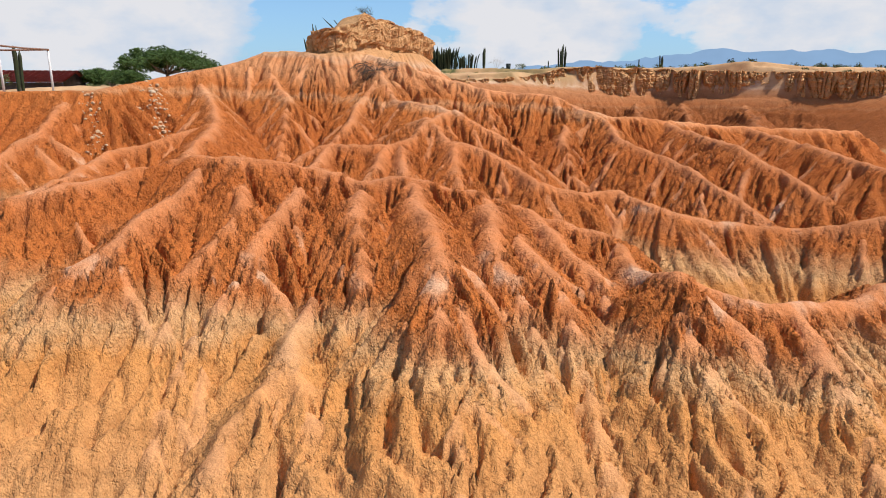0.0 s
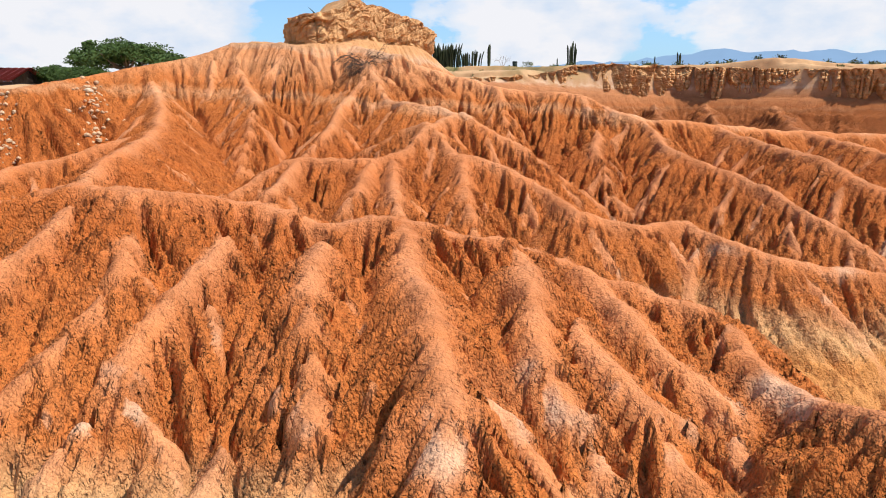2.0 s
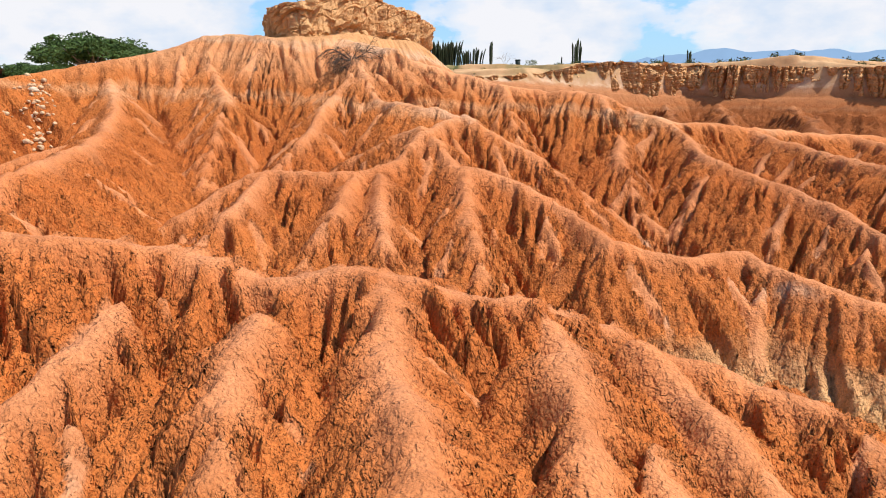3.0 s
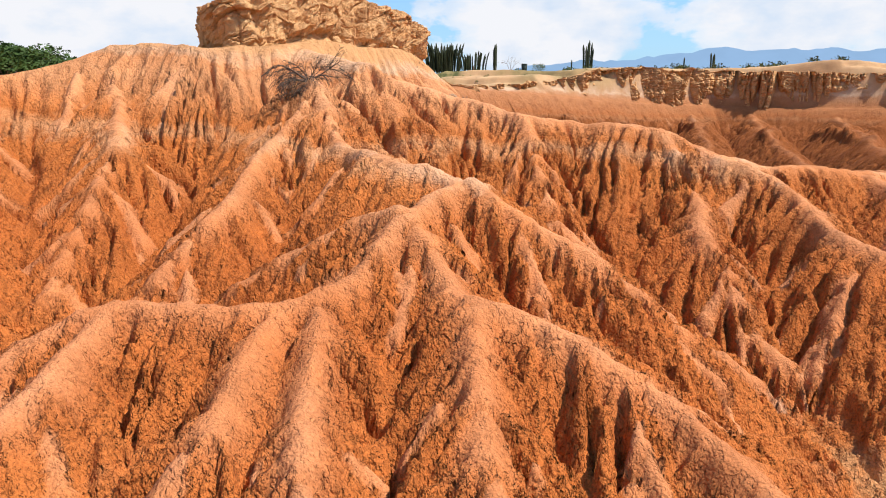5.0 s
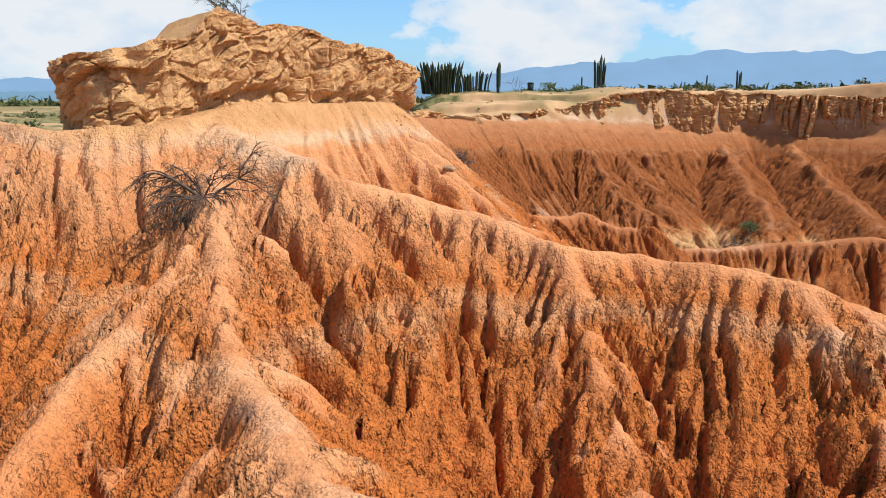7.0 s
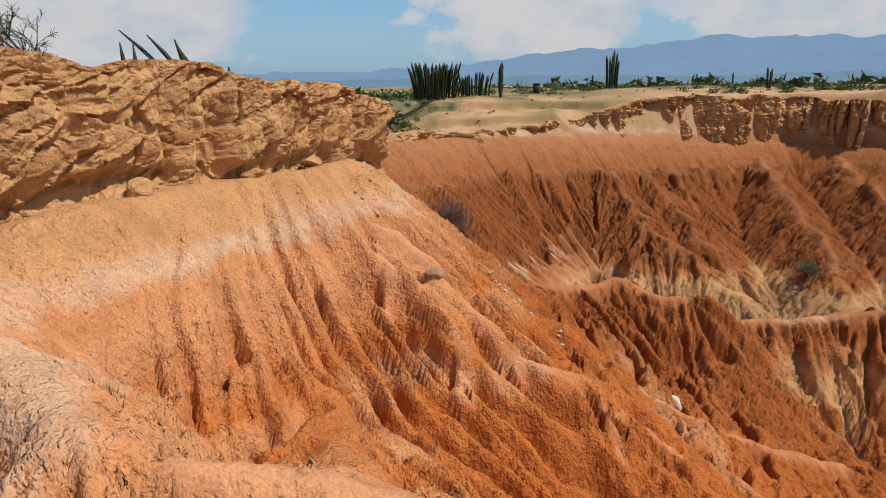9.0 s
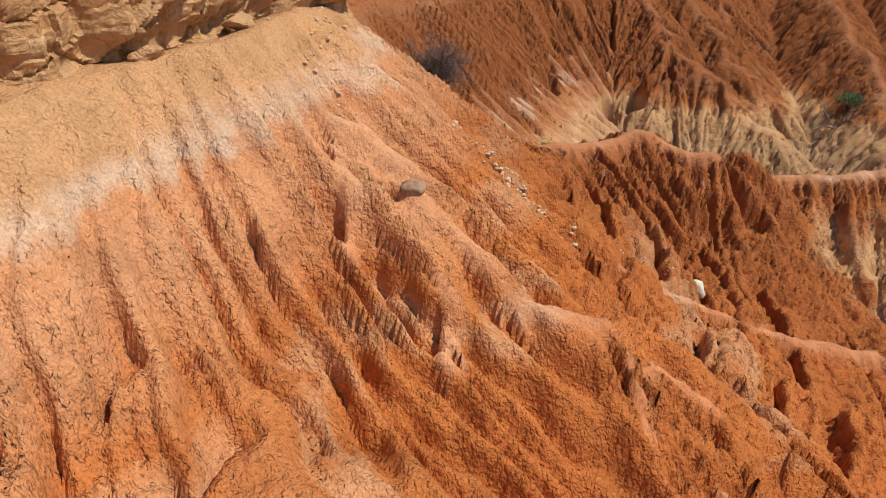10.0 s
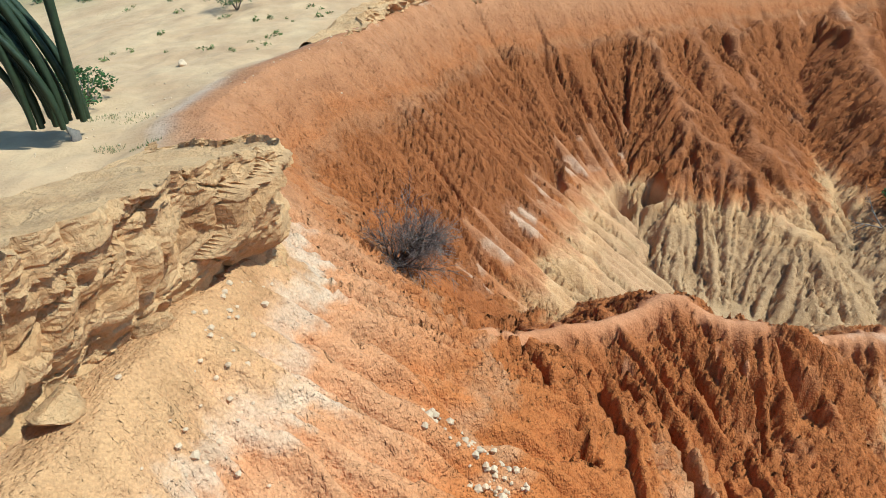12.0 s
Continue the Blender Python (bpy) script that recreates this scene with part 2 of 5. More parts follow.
crest((-6.3, 16.2, 7.0), (-7.0, 13.0, 5.3), (-7.8, 9.5, 3.6), gap=1.5, length=1.4)
crest((1.2, 15.8, 6.8), (1.6, 12.6, 5.1), (1.9, 9.5, 3.7), gap=1.5, length=1.2)

# the front ridge bulges towards its foot before it falls away
raise_crest([(-7.3, 18.9, 8.85), (-5.3, 18.3, 8.5), (-4.0, 19.0, 8.55), (-2.4, 18.5, 8.4), (-0.6, 18.2, 8.3), (0.7, 18.1, 8.1), (1.4, 18.9, 8.3), (2.9, 18.4, 7.5), (4.4, 18.0, 7.0)], 0.95, 40.0, 1.0, u0=77, worn=0.0, away=1.5)
crest((1.3, 19.2, 9.0), (1.45, 16.8, 8.15), (1.9, 15.2, 7.2), (2.2, 13.0, 5.6), gap=1.5, length=1.2)
crest((-2.4, 19.6, 9.3), (-2.3, 18.3, 9.0), (-2.0, 16.7, 8.0), (-1.6, 14.6, 6.7), gap=1.5, length=1.0)
crest((-5.6, 19.8, 9.7), (-5.35, 18.2, 9.05), (-6.2, 16.4, 7.9), (-6.6, 14.0, 6.2), gap=1.5, length=1.2)
crest((2.6, 20.6, 8.6), (2.95, 18.4, 8.15), (3.9, 17.2, 7.45), (4.2, 14.8, 6.1), gap=1.5, length=1.2)

# the spine that comes down from the table mound
crest((-4.3, 43.6, 13.75), (-4.2, 42.5, 13.55), (-3.65, 41.6, 13.2), (-2.7, 38.6, 11.65), (-1.0, 36.1, 11.55), (0.5, 35.1, 11.25), (-0.3, 34.0, 10.9), (-0.75, 33.0, 10.85),
      (0.0, 31.8, 10.1), (0.6, 30.6, 9.95), (1.8, 30.0, 9.65), (3.2, 29.2, 8.95), (3.7, 27.3, 8.5), (5.2, 27.2, 8.2), (7.1, 27.9, 8.1), (8.0, 26.7, 7.85), (9.1, 25.8, 7.5), (10.3, 26.0, 7.2), (14, 25.5, 7.0), (19, 24, 8.2), (27, 24, 8.5))
crest((-3.65, 41.6, 13.1), (-4.5, 39.6, 11.9), (-4.85, 38.4, 11.4), (-4.9, 35.2, 10.4), (-5.9, 33.4, 9.2), (-7.2, 32.2, 8.0), gap=1.8, length=2.2)
crest((-0.75, 33.0, 10.8), (-1.6, 31.6, 10.0), (-2.4, 30.8, 9.8), (-3.8, 30.9, 9.75), (-5.1, 31.0, 9.85), (-6.2, 30.2, 9.4), (-7.5, 28.6, 8.4), gap=1.9)
crest((-1.9, 30.9, 9.75), (-1.7, 29.0, 9.2), (-1.5, 27.4, 8.75), (-1.1, 25.6, 7.4), gap=1.4, length=1.6)
crest((-2.5, 30.8, 9.75), (-2.9, 28.5, 9.1), (-3.4, 27.0, 8.2), (-3.9, 25.4, 7.0), gap=1.4, length=1.2)
crest((0.5, 30.4, 9.9), (0.55, 27.9, 8.85), (0.7, 26.0, 7.7), (1.0, 24.2, 6.5), gap=1.4, length=1.3)
crest((-5.1, 31.0, 9.8), (-5.5, 28.9, 9.15), (-6.2, 27.0, 7.9), gap=1.5, length=1.4)
crest((-0.8, 33.4, 10.9), (-1.8, 34.0, 10.6), (-3.4, 33.6, 9.7), (-4.6, 33.2, 8.9), gap=1.5, length=1.3)
crest((0.6, 35.1, 11.2), (1.6, 34.2, 10.7), (2.6, 33.1, 10.05), (4.0, 32.6, 9.2), (5.2, 31.9, 8.0), (6.2, 31.2, 7.0), gap=1.5, length=2.0)

# the ridge that runs off the mound to one side, with its ribs, from a pale nose below the cap
raise_crest([(-5.2, 46.4, 14.6), (-4.2, 45.1, 14.3), (-2.5, 43.75, 13.95), (-1.3, 41.8, 12.35), (-0.95, 40.8, 11.4), (-0.4, 39.2, 10.0)], 1.05, 20.0, 0.5, reach=4.0, u0=312, worn=0.3)
raise_crest([(-2.5, 43.75, 13.85), (-0.9, 44.1, 13.2), (0.2, 44.2, 12.9), (1.1, 43.9, 12.75)], 0.85, 20.0, 0.3, reach=4.5, u0=342)
raise_crest([(-4.4, 48.4, 14.7), (-2.6, 48.2, 12.7), (-0.9, 47.4, 11.9), (-0.45, 44.6, 12.6)], 0.95, 20.0, 1.2, reach=5.0, u0=12, worn=0.0)
crest((-0.45, 44.6, 12.95), (1.1, 43.9, 12.75), (2.0, 43.6, 12.4), (2.6, 42.8, 12.3), (4.5, 42.9, 12.0), (5.3, 42.3, 12.05), (6.6, 41.7, 11.95),
      (8.2, 42.0, 11.2), (10.0, 42.8, 10.7), (13.9, 43.8, 10.4), (19, 45.5, 9.9), (28, 47, 9.6), gap=1.5, length=3.2, drop=0.85, slope=0.98)
crest((2.6, 42.6, 12.2), (2.7, 40.8, 11.0), (3.2, 38.8, 9.6), (4.4, 36.9, 8.4), gap=1.3, length=1.5)
crest((6.6, 41.7, 11.9), (6.9, 40.2, 10.6), (6.9, 39.0, 10.0), (6.4, 36.8, 9.4), (6.6, 35.0, 8.2), (7.4, 33.5, 7.2), gap=1.4, length=1.8)
crest((7.6, 41.9, 11.4), (9.3, 39.3, 10.6), (9.3, 37.2, 9.9), (9.4, 35.6, 9.6), (11.2, 33.2, 8.95), (12.2, 29.6, 7.95), (13.2, 27.6, 7.0), gap=1.7, length=2.2)
crest((13.9, 43.8, 10.3), (14.6, 38.5, 9.7), (14.9, 34.5, 9.4), (16.4, 29.0, 7.7), gap=1.9, length=2.4)
crest((20, 45.5, 9.8), (21, 40, 9.2), (22, 34, 8.4), gap=2.0)

# knolls under the low rim on the other side
crest((-11, 44.5, 13.6), (-9.8, 41.5, 12.3), (-8.8, 39.3, 11.85), (-8.4, 36.6, 10.2), (-8.2, 34.6, 9.0), gap=1.8, length=2.2)
crest((-14.5, 42.0, 12.6), (-12.5, 38.0, 11.4), (-11.2, 34.4, 10.8), (-10.5, 32.0, 10.5), (-9.8, 28.5, 10.4), (-9.3, 25.4, 10.2), (-9.0, 23.6, 9.4), gap=1.8, length=2.2)
crest((-11.2, 34.4, 10.7), (-13.2, 33.0, 10.0), (-15.0, 31.4, 9.5), (-14.6, 28.0, 9.2), (-14.2, 25.6, 9.0), (-16, 22, 8.0), gap=1.9)
crest((-19.5, 36, 11.6), (-19, 32, 10.2), (-19.5, 28, 8.8), gap=2.0)

# behind the mound: low shoulders and the curved ridge before the bowl
crest((-2.6, 52.7, 14.6), (-0.9, 52.9, 13.8), (0.25, 52.6, 13.15), (0.65, 51.9, 12.7), (1.2, 51.5, 11.6), (2.2, 51.3, 11.25), (3.4, 51.2, 11.05), (4.5, 50.6, 9.6), (5.6, 49.6, 8.2), gap=1.3, length=1.6, slope=1.0)
crest((-1.8, 54.2, 14.6), (-0.6, 54.6, 13.1), (0.6, 55.2, 11.9), (2.6, 56.3, 10.1), (4.1, 55.2, 9.65), (4.9, 55.2, 9.3), (7.5, 56.6, 7.3), (10.2, 56.9, 6.0), (13, 57.5, 5.0), gap=1.4, length=1.5, slope=1.0)
crest((-1.4, 57.2, 14.4), (-0.5, 59.2, 12.5), (0.75, 60.1, 11.5), (2.0, 60.5, 10.4), (3.4, 61.2, 9.75), (4.8, 61.9, 9.6), (6.0, 62.6, 9.45), (7.2, 63.3, 9.5),
      (8.7, 62.9, 8.85), (9.6, 62.8, 8.75), (10.6, 63.2, 8.2), (12.1, 64.0, 7.4), (16, 64.0, 7.6), (21, 63, 8.2), (28, 61, 8.5), gap=1.3, length=2.6, drop=0.75, slope=0.95)
crest((10.4, 84.6, 11.6), (11.8, 81.4, 10.0), (12.3, 78.4, 8.8), (13.4, 76.6, 7.8), (15.2, 73.8, 6.4), (16.4, 71.8, 5.5), gap=1.6, length=1.5, slope=0.85, worn=0.3, amount=0.4)
crest((12.3, 78.4, 8.7), (11.9, 76.4, 7.6), (11.3, 74.4, 6.1), gap=1.2, length=0.9, slope=0.85, worn=0.3, amount=0.4)
crest((14.6, 87.0, 10.8), (15.2, 81.6, 9.2), (15.5, 77.9, 7.9), (17.0, 75.2, 6.4), gap=1.6, length=1.5, slope=0.85, worn=0.3, amount=0.4)
crest((17.6, 88.6, 10.6), (17.2, 85.6, 9.7), (16.8, 81.0, 7.3), (18.2, 77.5, 6.0), gap=1.8, length=1.4, slope=0.85, worn=0.3, amount=0.4)
crest((25.5, 92.5, 10.8), (24.5, 87.0, 9.8), (22.8, 80.5, 8.3), (22.4, 75.0, 7.3), (20.5, 70, 5.4), gap=2.4, length=2.0, slope=0.85, worn=0.4, amount=0.35)
crest((31.5, 92.0, 10.8), (29.8, 85.0, 9.4), (28.0, 77.0, 8.2), (26.5, 69, 7.2), gap=2.4, length=2.2, slope=0.85, worn=0.4, amount=0.35)
crest((38.5, 89.0, 10.6), (35.0, 78.0, 9.2), (31.5, 68.0, 8.4), (30, 62, 8.4), gap=2.4, length=2.2, slope=0.85, worn=0.4, amount=0.35)

# ribs that flare out at the foot of the bowl's wall
foot_line = [p for p in RIM if 66 < p[1] < 92 and -4 < p[0] < 24]
s_along = 0.6
while s_along < run_of(foot_line) - 0.3:
    p, way, _ = point_on(foot_line, s_along)
    n = (way[1], -way[0])
    d0, d1, d2 = RNG.uniform(5.0, 6.8), RNG.uniform(8.0, 9.2), RNG.uniform(11.5, 14.0)
    sway = RNG.uniform(-0.8, 0.8)
    rib = []
    for d, h in ((d0, 0.12), (d1, RNG.uniform(0.9, 1.6)), (d2, 0.1)):
        x, y = p[0] + n[0] * d + way[0] * sway * (d - d0) * 0.16, p[1] + n[1] * d + way[1] * sway * (d - d0) * 0.16
        wall = p[2] - float(fall(np.array(d), 1.15, 21.0, 0.3))
        low = min(7.2, max(3.6, 7.6 - 0.25 * x))
        rib.append((x, y, wall + h if d == d0 else min(low + h, wall + 0.5)))
    raise_crest(rib, 1.2, 8.0, 0.07, reach=2.2, u0=RNG.uniform(0, 300), worn=0.6)
    s_along += RNG.uniform(0.45, 1.1)

INSIDE = inside_rim()

# rills: narrow runnels that follow the fall of the flanks
def streaks(height, sizes, up=26, down=6, step=0.22):
    """Noise drawn out along the way that rain runs, one sheet for each size, spread about zero."""
    i0, i1 = np.searchsorted(GX, (-30, 46))
    j0, j1 = np.searchsorted(GY, (7, 98))
    gx, gy = GX[i0:i1], GY[j0:j1]
    xs, ys = X[j0:j1, i0:i1], Y[j0:j1, i0:i1]
    h = height[j0:j1, i0:i1]
    for k in (9, 9, 5):
        for axis in (0, 1):
            c = np.cumsum(np.concatenate((np.repeat(np.take(h, [0], axis), k // 2 + 1, axis), h, np.repeat(np.take(h, [-1], axis), k // 2, axis)), axis), axis)
            h = (np.take(c, range(k, c.shape[axis]), axis) - np.take(c, range(0, c.shape[axis] - k), axis)) / k
    slope_y, slope_x = np.gradient(h, gy, gx)
    q = np.hypot(slope_x, slope_y) + 1e-4
    way_x, way_y = (slope_x / q).astype(np.float32), (slope_y / q).astype(np.float32)
    fields = [perlin(xs / a, ys / a, 130 + k).astype(np.float32) for k, a in enumerate(sizes)]
    sums = [f.copy() for f in fields]
    ni, nj = np.arange(len(gx)), np.arange(len(gy))
    for sign, count in ((1, up), (-1, down)):
        px, py = xs.copy(), ys.copy()
        for k in range(count):
            i, j = np.rint(np.interp(px, gx, ni)).astype(np.int32), np.rint(np.interp(py, gy, nj)).astype(np.int32)
            px += way_x[j, i] * step * sign
            py += way_y[j, i] * step * sign
            i, j = np.rint(np.interp(px, gx, ni)).astype(np.int32), np.rint(np.interp(py, gy, nj)).astype(np.int32)
            for total, f in zip(sums, fields):
                total += f[j, i]
    out = []
    for total in sums:
        sheet = np.ones(X.shape)
        sheet[j0:j1, i0:i1] = total / total.std()
        out.append(sheet)
    steep = np.zeros(X.shape)
    steep[j0:j1, i0:i1] = smooth(0.12, 0.5, q)
    return out[0], out[1], steep


grow = smooth(0.08, 1.2, D)
grow2 = smooth(0.04, 0.5, D)
bowl = smooth(0.0, 1.5, Y - 60.4 - 0.28 * X)                 # the bowl's wall is finely combed
mid, thin, steep = streaks(Z + fbm(X * 0.6, Y * 0.6, 2, 21) * 0.25, (0.8, 0.34))
patchy = 0.45 + 0.55 * smooth(-0.25, 0.25, perlin(X * 0.33, Y * 0.33, 36))
slot = np.exp(-np.abs(mid) / 0.34) - 0.32 + 0.25 * (0.7 - np.minimum(np.abs(mid), 1.5))
groove = np.exp(-np.abs(thin) / 0.34) - 0.34
combed = 0.40 * slot * grow * patchy + 0.32 * groove * grow2
# elsewhere slots leave the crests squarely, and come and go down the flank
UU = U + fbm(X * 0.9, Y * 0.9, 3, 21) * 0.22
n1, n2 = np.abs(perlin(UU * 0.8, D * 0.05, 31)), np.abs(perlin(UU * 2.1, D * 0.10, 33))
broken = smooth(-0.12, 0.22, perlin(UU * 1.1, D * 0.5, 36))
slots = (0.45 - n1 * 1.7) * 0.22 * grow + (0.4 - n2 * 1.7) * 0.15 * grow2
slots = slots + np.clip(1 - n1 * 7, 0, 1) * 0.34 * grow * (0.4 + 0.6 * broken) + np.clip(1 - n2 * 5, 0, 1) * 0.28 * grow2 * (0.2 + 0.8 * broken) - 0.12 * grow
slots = slots + 0.16 * slot * grow * patchy + 0.15 * groove * grow2
flank = smooth(-4.6, -3.2, X) * smooth(4.2, 2.6, X) * smooth(44.5, 46.5, Y) * smooth(58.5, 57.0, Y)
# down the mound's flank they fan out from under the cap
ang, rad = np.arctan2(Y - 55.0, X + 6.0), np.hypot(X + 6.0, Y - 55.0)
a1 = np.abs(perlin(ang * 11 + fbm(X * 0.7, Y * 0.7, 2, 62) * 0.5, rad * 0.12, 63))
a2 = np.abs(perlin(ang * 27 + fbm(X * 0.8, Y * 0.8, 2, 64) * 0.7, rad * 0.22, 65))
fanned = (0.35 - 1.5 * a1) * 0.36 + np.clip(1 - a1 * 5, 0, 1) * 0.24 + (0.35 - 1.5 * a2) * 0.17 + np.clip(1 - a2 * 4, 0, 1) * 0.15 * smooth(-0.2, 0.2, perlin(ang * 8, rad * 0.5, 66))
fanned = fanned * smooth(3.4, 5.0, rad) * (0.35 + 0.65 * grow)
lower = 1.05 + 0.40 * smooth(5.5, 7.5, Z)
rill = combed * 1.55 * bowl + (1 - bowl) * (fanned * 1.6 * flank + slots * lower * (1 - flank))
rill = rill * steep * (1 + 0.7 * smooth(56, 60, Y) * smooth(0.5, 3.0, X) * (1 - bowl))
# the sandy beds under the caps are hardly cut
rill = rill * (1 - 0.45 * smooth(42.5, 44.0, Y) * smooth(5.0, 2.0, X) * smooth(13.0, 14.0, Z) * (1 - bowl))
rill = rill * (1 - 0.75 * bowl * (1 - smooth(1.6, 3.2, RIM_D)))
# a hard bed stands out of the bowl's wall
bench = RIM_H - Z + perlin(X * 0.5, Y * 0.5, 44) * 0.5
rill = rill - 0.55 * bowl * np.exp(-((bench - 2.4) / 0.28) ** 2) * smooth(74, 77, Y) * smooth(0.25, -0.1, perlin(X * 0.3, Y * 0.3, 45))
lump = fbm(X * 1.1, Y * 1.1, 4, 41) * 0.10 + perlin(X * 4.3, Y * 4.3, 47) * 0.035 * (0.3 + grow) + np.random.RandomState(3).uniform(-0.022, 0.022, X.shape) * (0.3 + grow)
near = 1 - smooth(60, 130, np.abs(X)) * 1.0
Z_SLOPE = Z - rill * near + lump * near * (1 - 0.4 * flank)


def carve(height, strength, seed):
    """Let rain run down the flanks from point to point, and cut where it gathers."""
    i0, i1 = np.searchsorted(GX, (-30, 46))
    j0, j1 = np.searchsorted(GY, (7, 98))
    h = height[j0:j1, i0:i1].copy()
    rows, cols = h.shape
    xs, ys = X[j0:j1, i0:i1], Y[j0:j1, i0:i1]
    rng = np.random.RandomState(seed)
    best, target = np.zeros(h.shape), np.full(h.shape, -1, np.int64)
    index = np.arange(h.size).reshape(h.shape)
    for dj in (-1, 0, 1):
        for di in (-1, 0, 1):
            if di == 0 and dj == 0:
                continue
            a = (slice(max(0, -dj), rows - max(0, dj)), slice(max(0, -di), cols - max(0, di)))
            b = (slice(max(0, dj), rows - max(0, -dj)), slice(max(0, di), cols - max(0, -di)))
            steep = (h[a] - h[b]) / np.hypot(xs[a] - xs[b], ys[a] - ys[b]) * rng.uniform(0.8, 1.2, h[a].shape)
            win = steep > best[a]
            best[a] = np.where(win, steep, best[a])
            target[a] = np.where(win, index[b], target[a])
    area = (np.gradient(xs, axis=1) * np.gradient(ys, axis=0)).ravel().tolist()
    order, goes = np.argsort(-h.ravel()).tolist(), target.ravel().tolist()
    for k in order:
        g = goes[k]
        if g >= 0:
            area[g] += area[k]
    gathered = np.array(area).reshape(h.shape)
    cut = np.minimum(strength * np.maximum(gathered - 0.03, 0) ** 0.42, 0.75) * smooth(0.05, 0.5, best)
    soft = cut.copy()
    soft[1:-1, 1:-1] = (cut[1:-1, 1:-1] * 4 + cut[:-2, 1:-1] + cut[2:, 1:-1] + cut[1:-1, :-2] + cut[1:-1, 2:]) / 6.5
    height[j0:j1, i0:i1] = h - np.where(INSIDE[j0:j1, i0:i1], 0, soft) * (1 - 0.8 * flank[j0:j1, i0:i1])


carve(Z_SLOPE, 0.06, 60)

# the tableland: sandy, gently swelling, with the mound's back
tab = 13.6 + (0.5 * smooth(84, 91, Y) + 0.55 * smooth(86.2, 86.6, Y + 0.8 * perlin(X * 0.4, Y * 0.1, 52)) + 0.65 * smooth(91.5, 92.0, Y + 0.9 * perlin(X * 0.35, Y * 0.1, 53))) * smooth(-3.5, 0.5, X) + 0.25 * smooth(12, 19, X) + fbm(X * 0.05, Y * 0.05, 3, 51) * 0.8 + fbm(X * 0.4, Y * 0.4, 3, 55) * 0.12
tab = tab - 1.5 * smooth(-9, -18, X) * smooth(120, 70, Y) - 5.0 * smooth(130, 500, np.hypot(X, Y)) - 10.0 * smooth(400, 2500, np.hypot(X, Y))
mound = 1.4 * np.exp(-(((X + 5.6) / 3.4) ** 2 + ((Y - 51) / 6.5) ** 2) ** 1.5)
tab = tab + mound + 0.5 * np.exp(-((X + 9.9) / 2.1) ** 2 - ((Y - 47.2) / 2.4) ** 2)
# ease from the rim's own height to the table
drop_in = smooth(0, 2.2, RIM_D)
Z_SLOPE = np.maximum(Z_SLOPE, 2.6 + (np.clip(6.9 - 0.27 * X, 3.0, 6.8) - 2.6) * smooth(0.5, 3.0, Y - 60.4 - 0.28 * X) * smooth(30, 22, X) + fbm(X * 0.35, Y * 0.35, 4, 71) * 0.6)
for hx, hy, size in ((9.2, 75.3, 0.40), (10.5, 75.5, 0.38), (6.0, 74.4, 0.36)):
    Z_SLOPE -= 1.5 * smooth(size * 1.6, size * 0.5, np.hypot(X - hx, (Y - hy) * 0.7))
Z = np.where(INSIDE, RIM_H * (1 - drop_in) + tab * drop_in + perlin(X * 1.7, Y * 1.7, 61) * 0.05, Z_SLOPE)

# ---------------------------------------------------------------- materials
def material(name):
    m = bpy.data.materials.new(name)
    m.use_nodes = True
    t = m.node_tree
    bsdf = t.nodes["Principled BSDF"]
    return m, t, bsdf


def place(t):
    """The world's own place of a point, as a vector, and its height."""
    co = t.nodes.new("ShaderNodeNewGeometry").outputs["Position"]
    sep = t.nodes.new("ShaderNodeSeparateXYZ")
    link(t, co, sep.inputs[0])
    return co, sep.outputs[2]


def attribute(t, name):
    n = t.nodes.new("ShaderNodeAttribute")
    n.attribute_name = name
    return n.outputs["Fac"]


def bump(t, bsdf, height, strength, distance, before=None):
    n = t.nodes.new("ShaderNodeBump")
    n.inputs["Strength"].default_value, n.inputs["Distance"].default_value = strength, distance
    link(t, height, n.inputs["Height"])
    if before is not None:
        link(t, before, n.inputs["Normal"])
    return n.outputs[0]


def voronoi(t, vector, scale, feature="F1", rand=1.0):
    n = t.nodes.new("ShaderNodeTexVoronoi")
    n.feature = feature
    n.inputs["Scale"].default_value, n.inputs["Randomness"].default_value = scale, rand
    link(t, vector, n.inputs["Vector"])
    return n.outputs["Distance"]


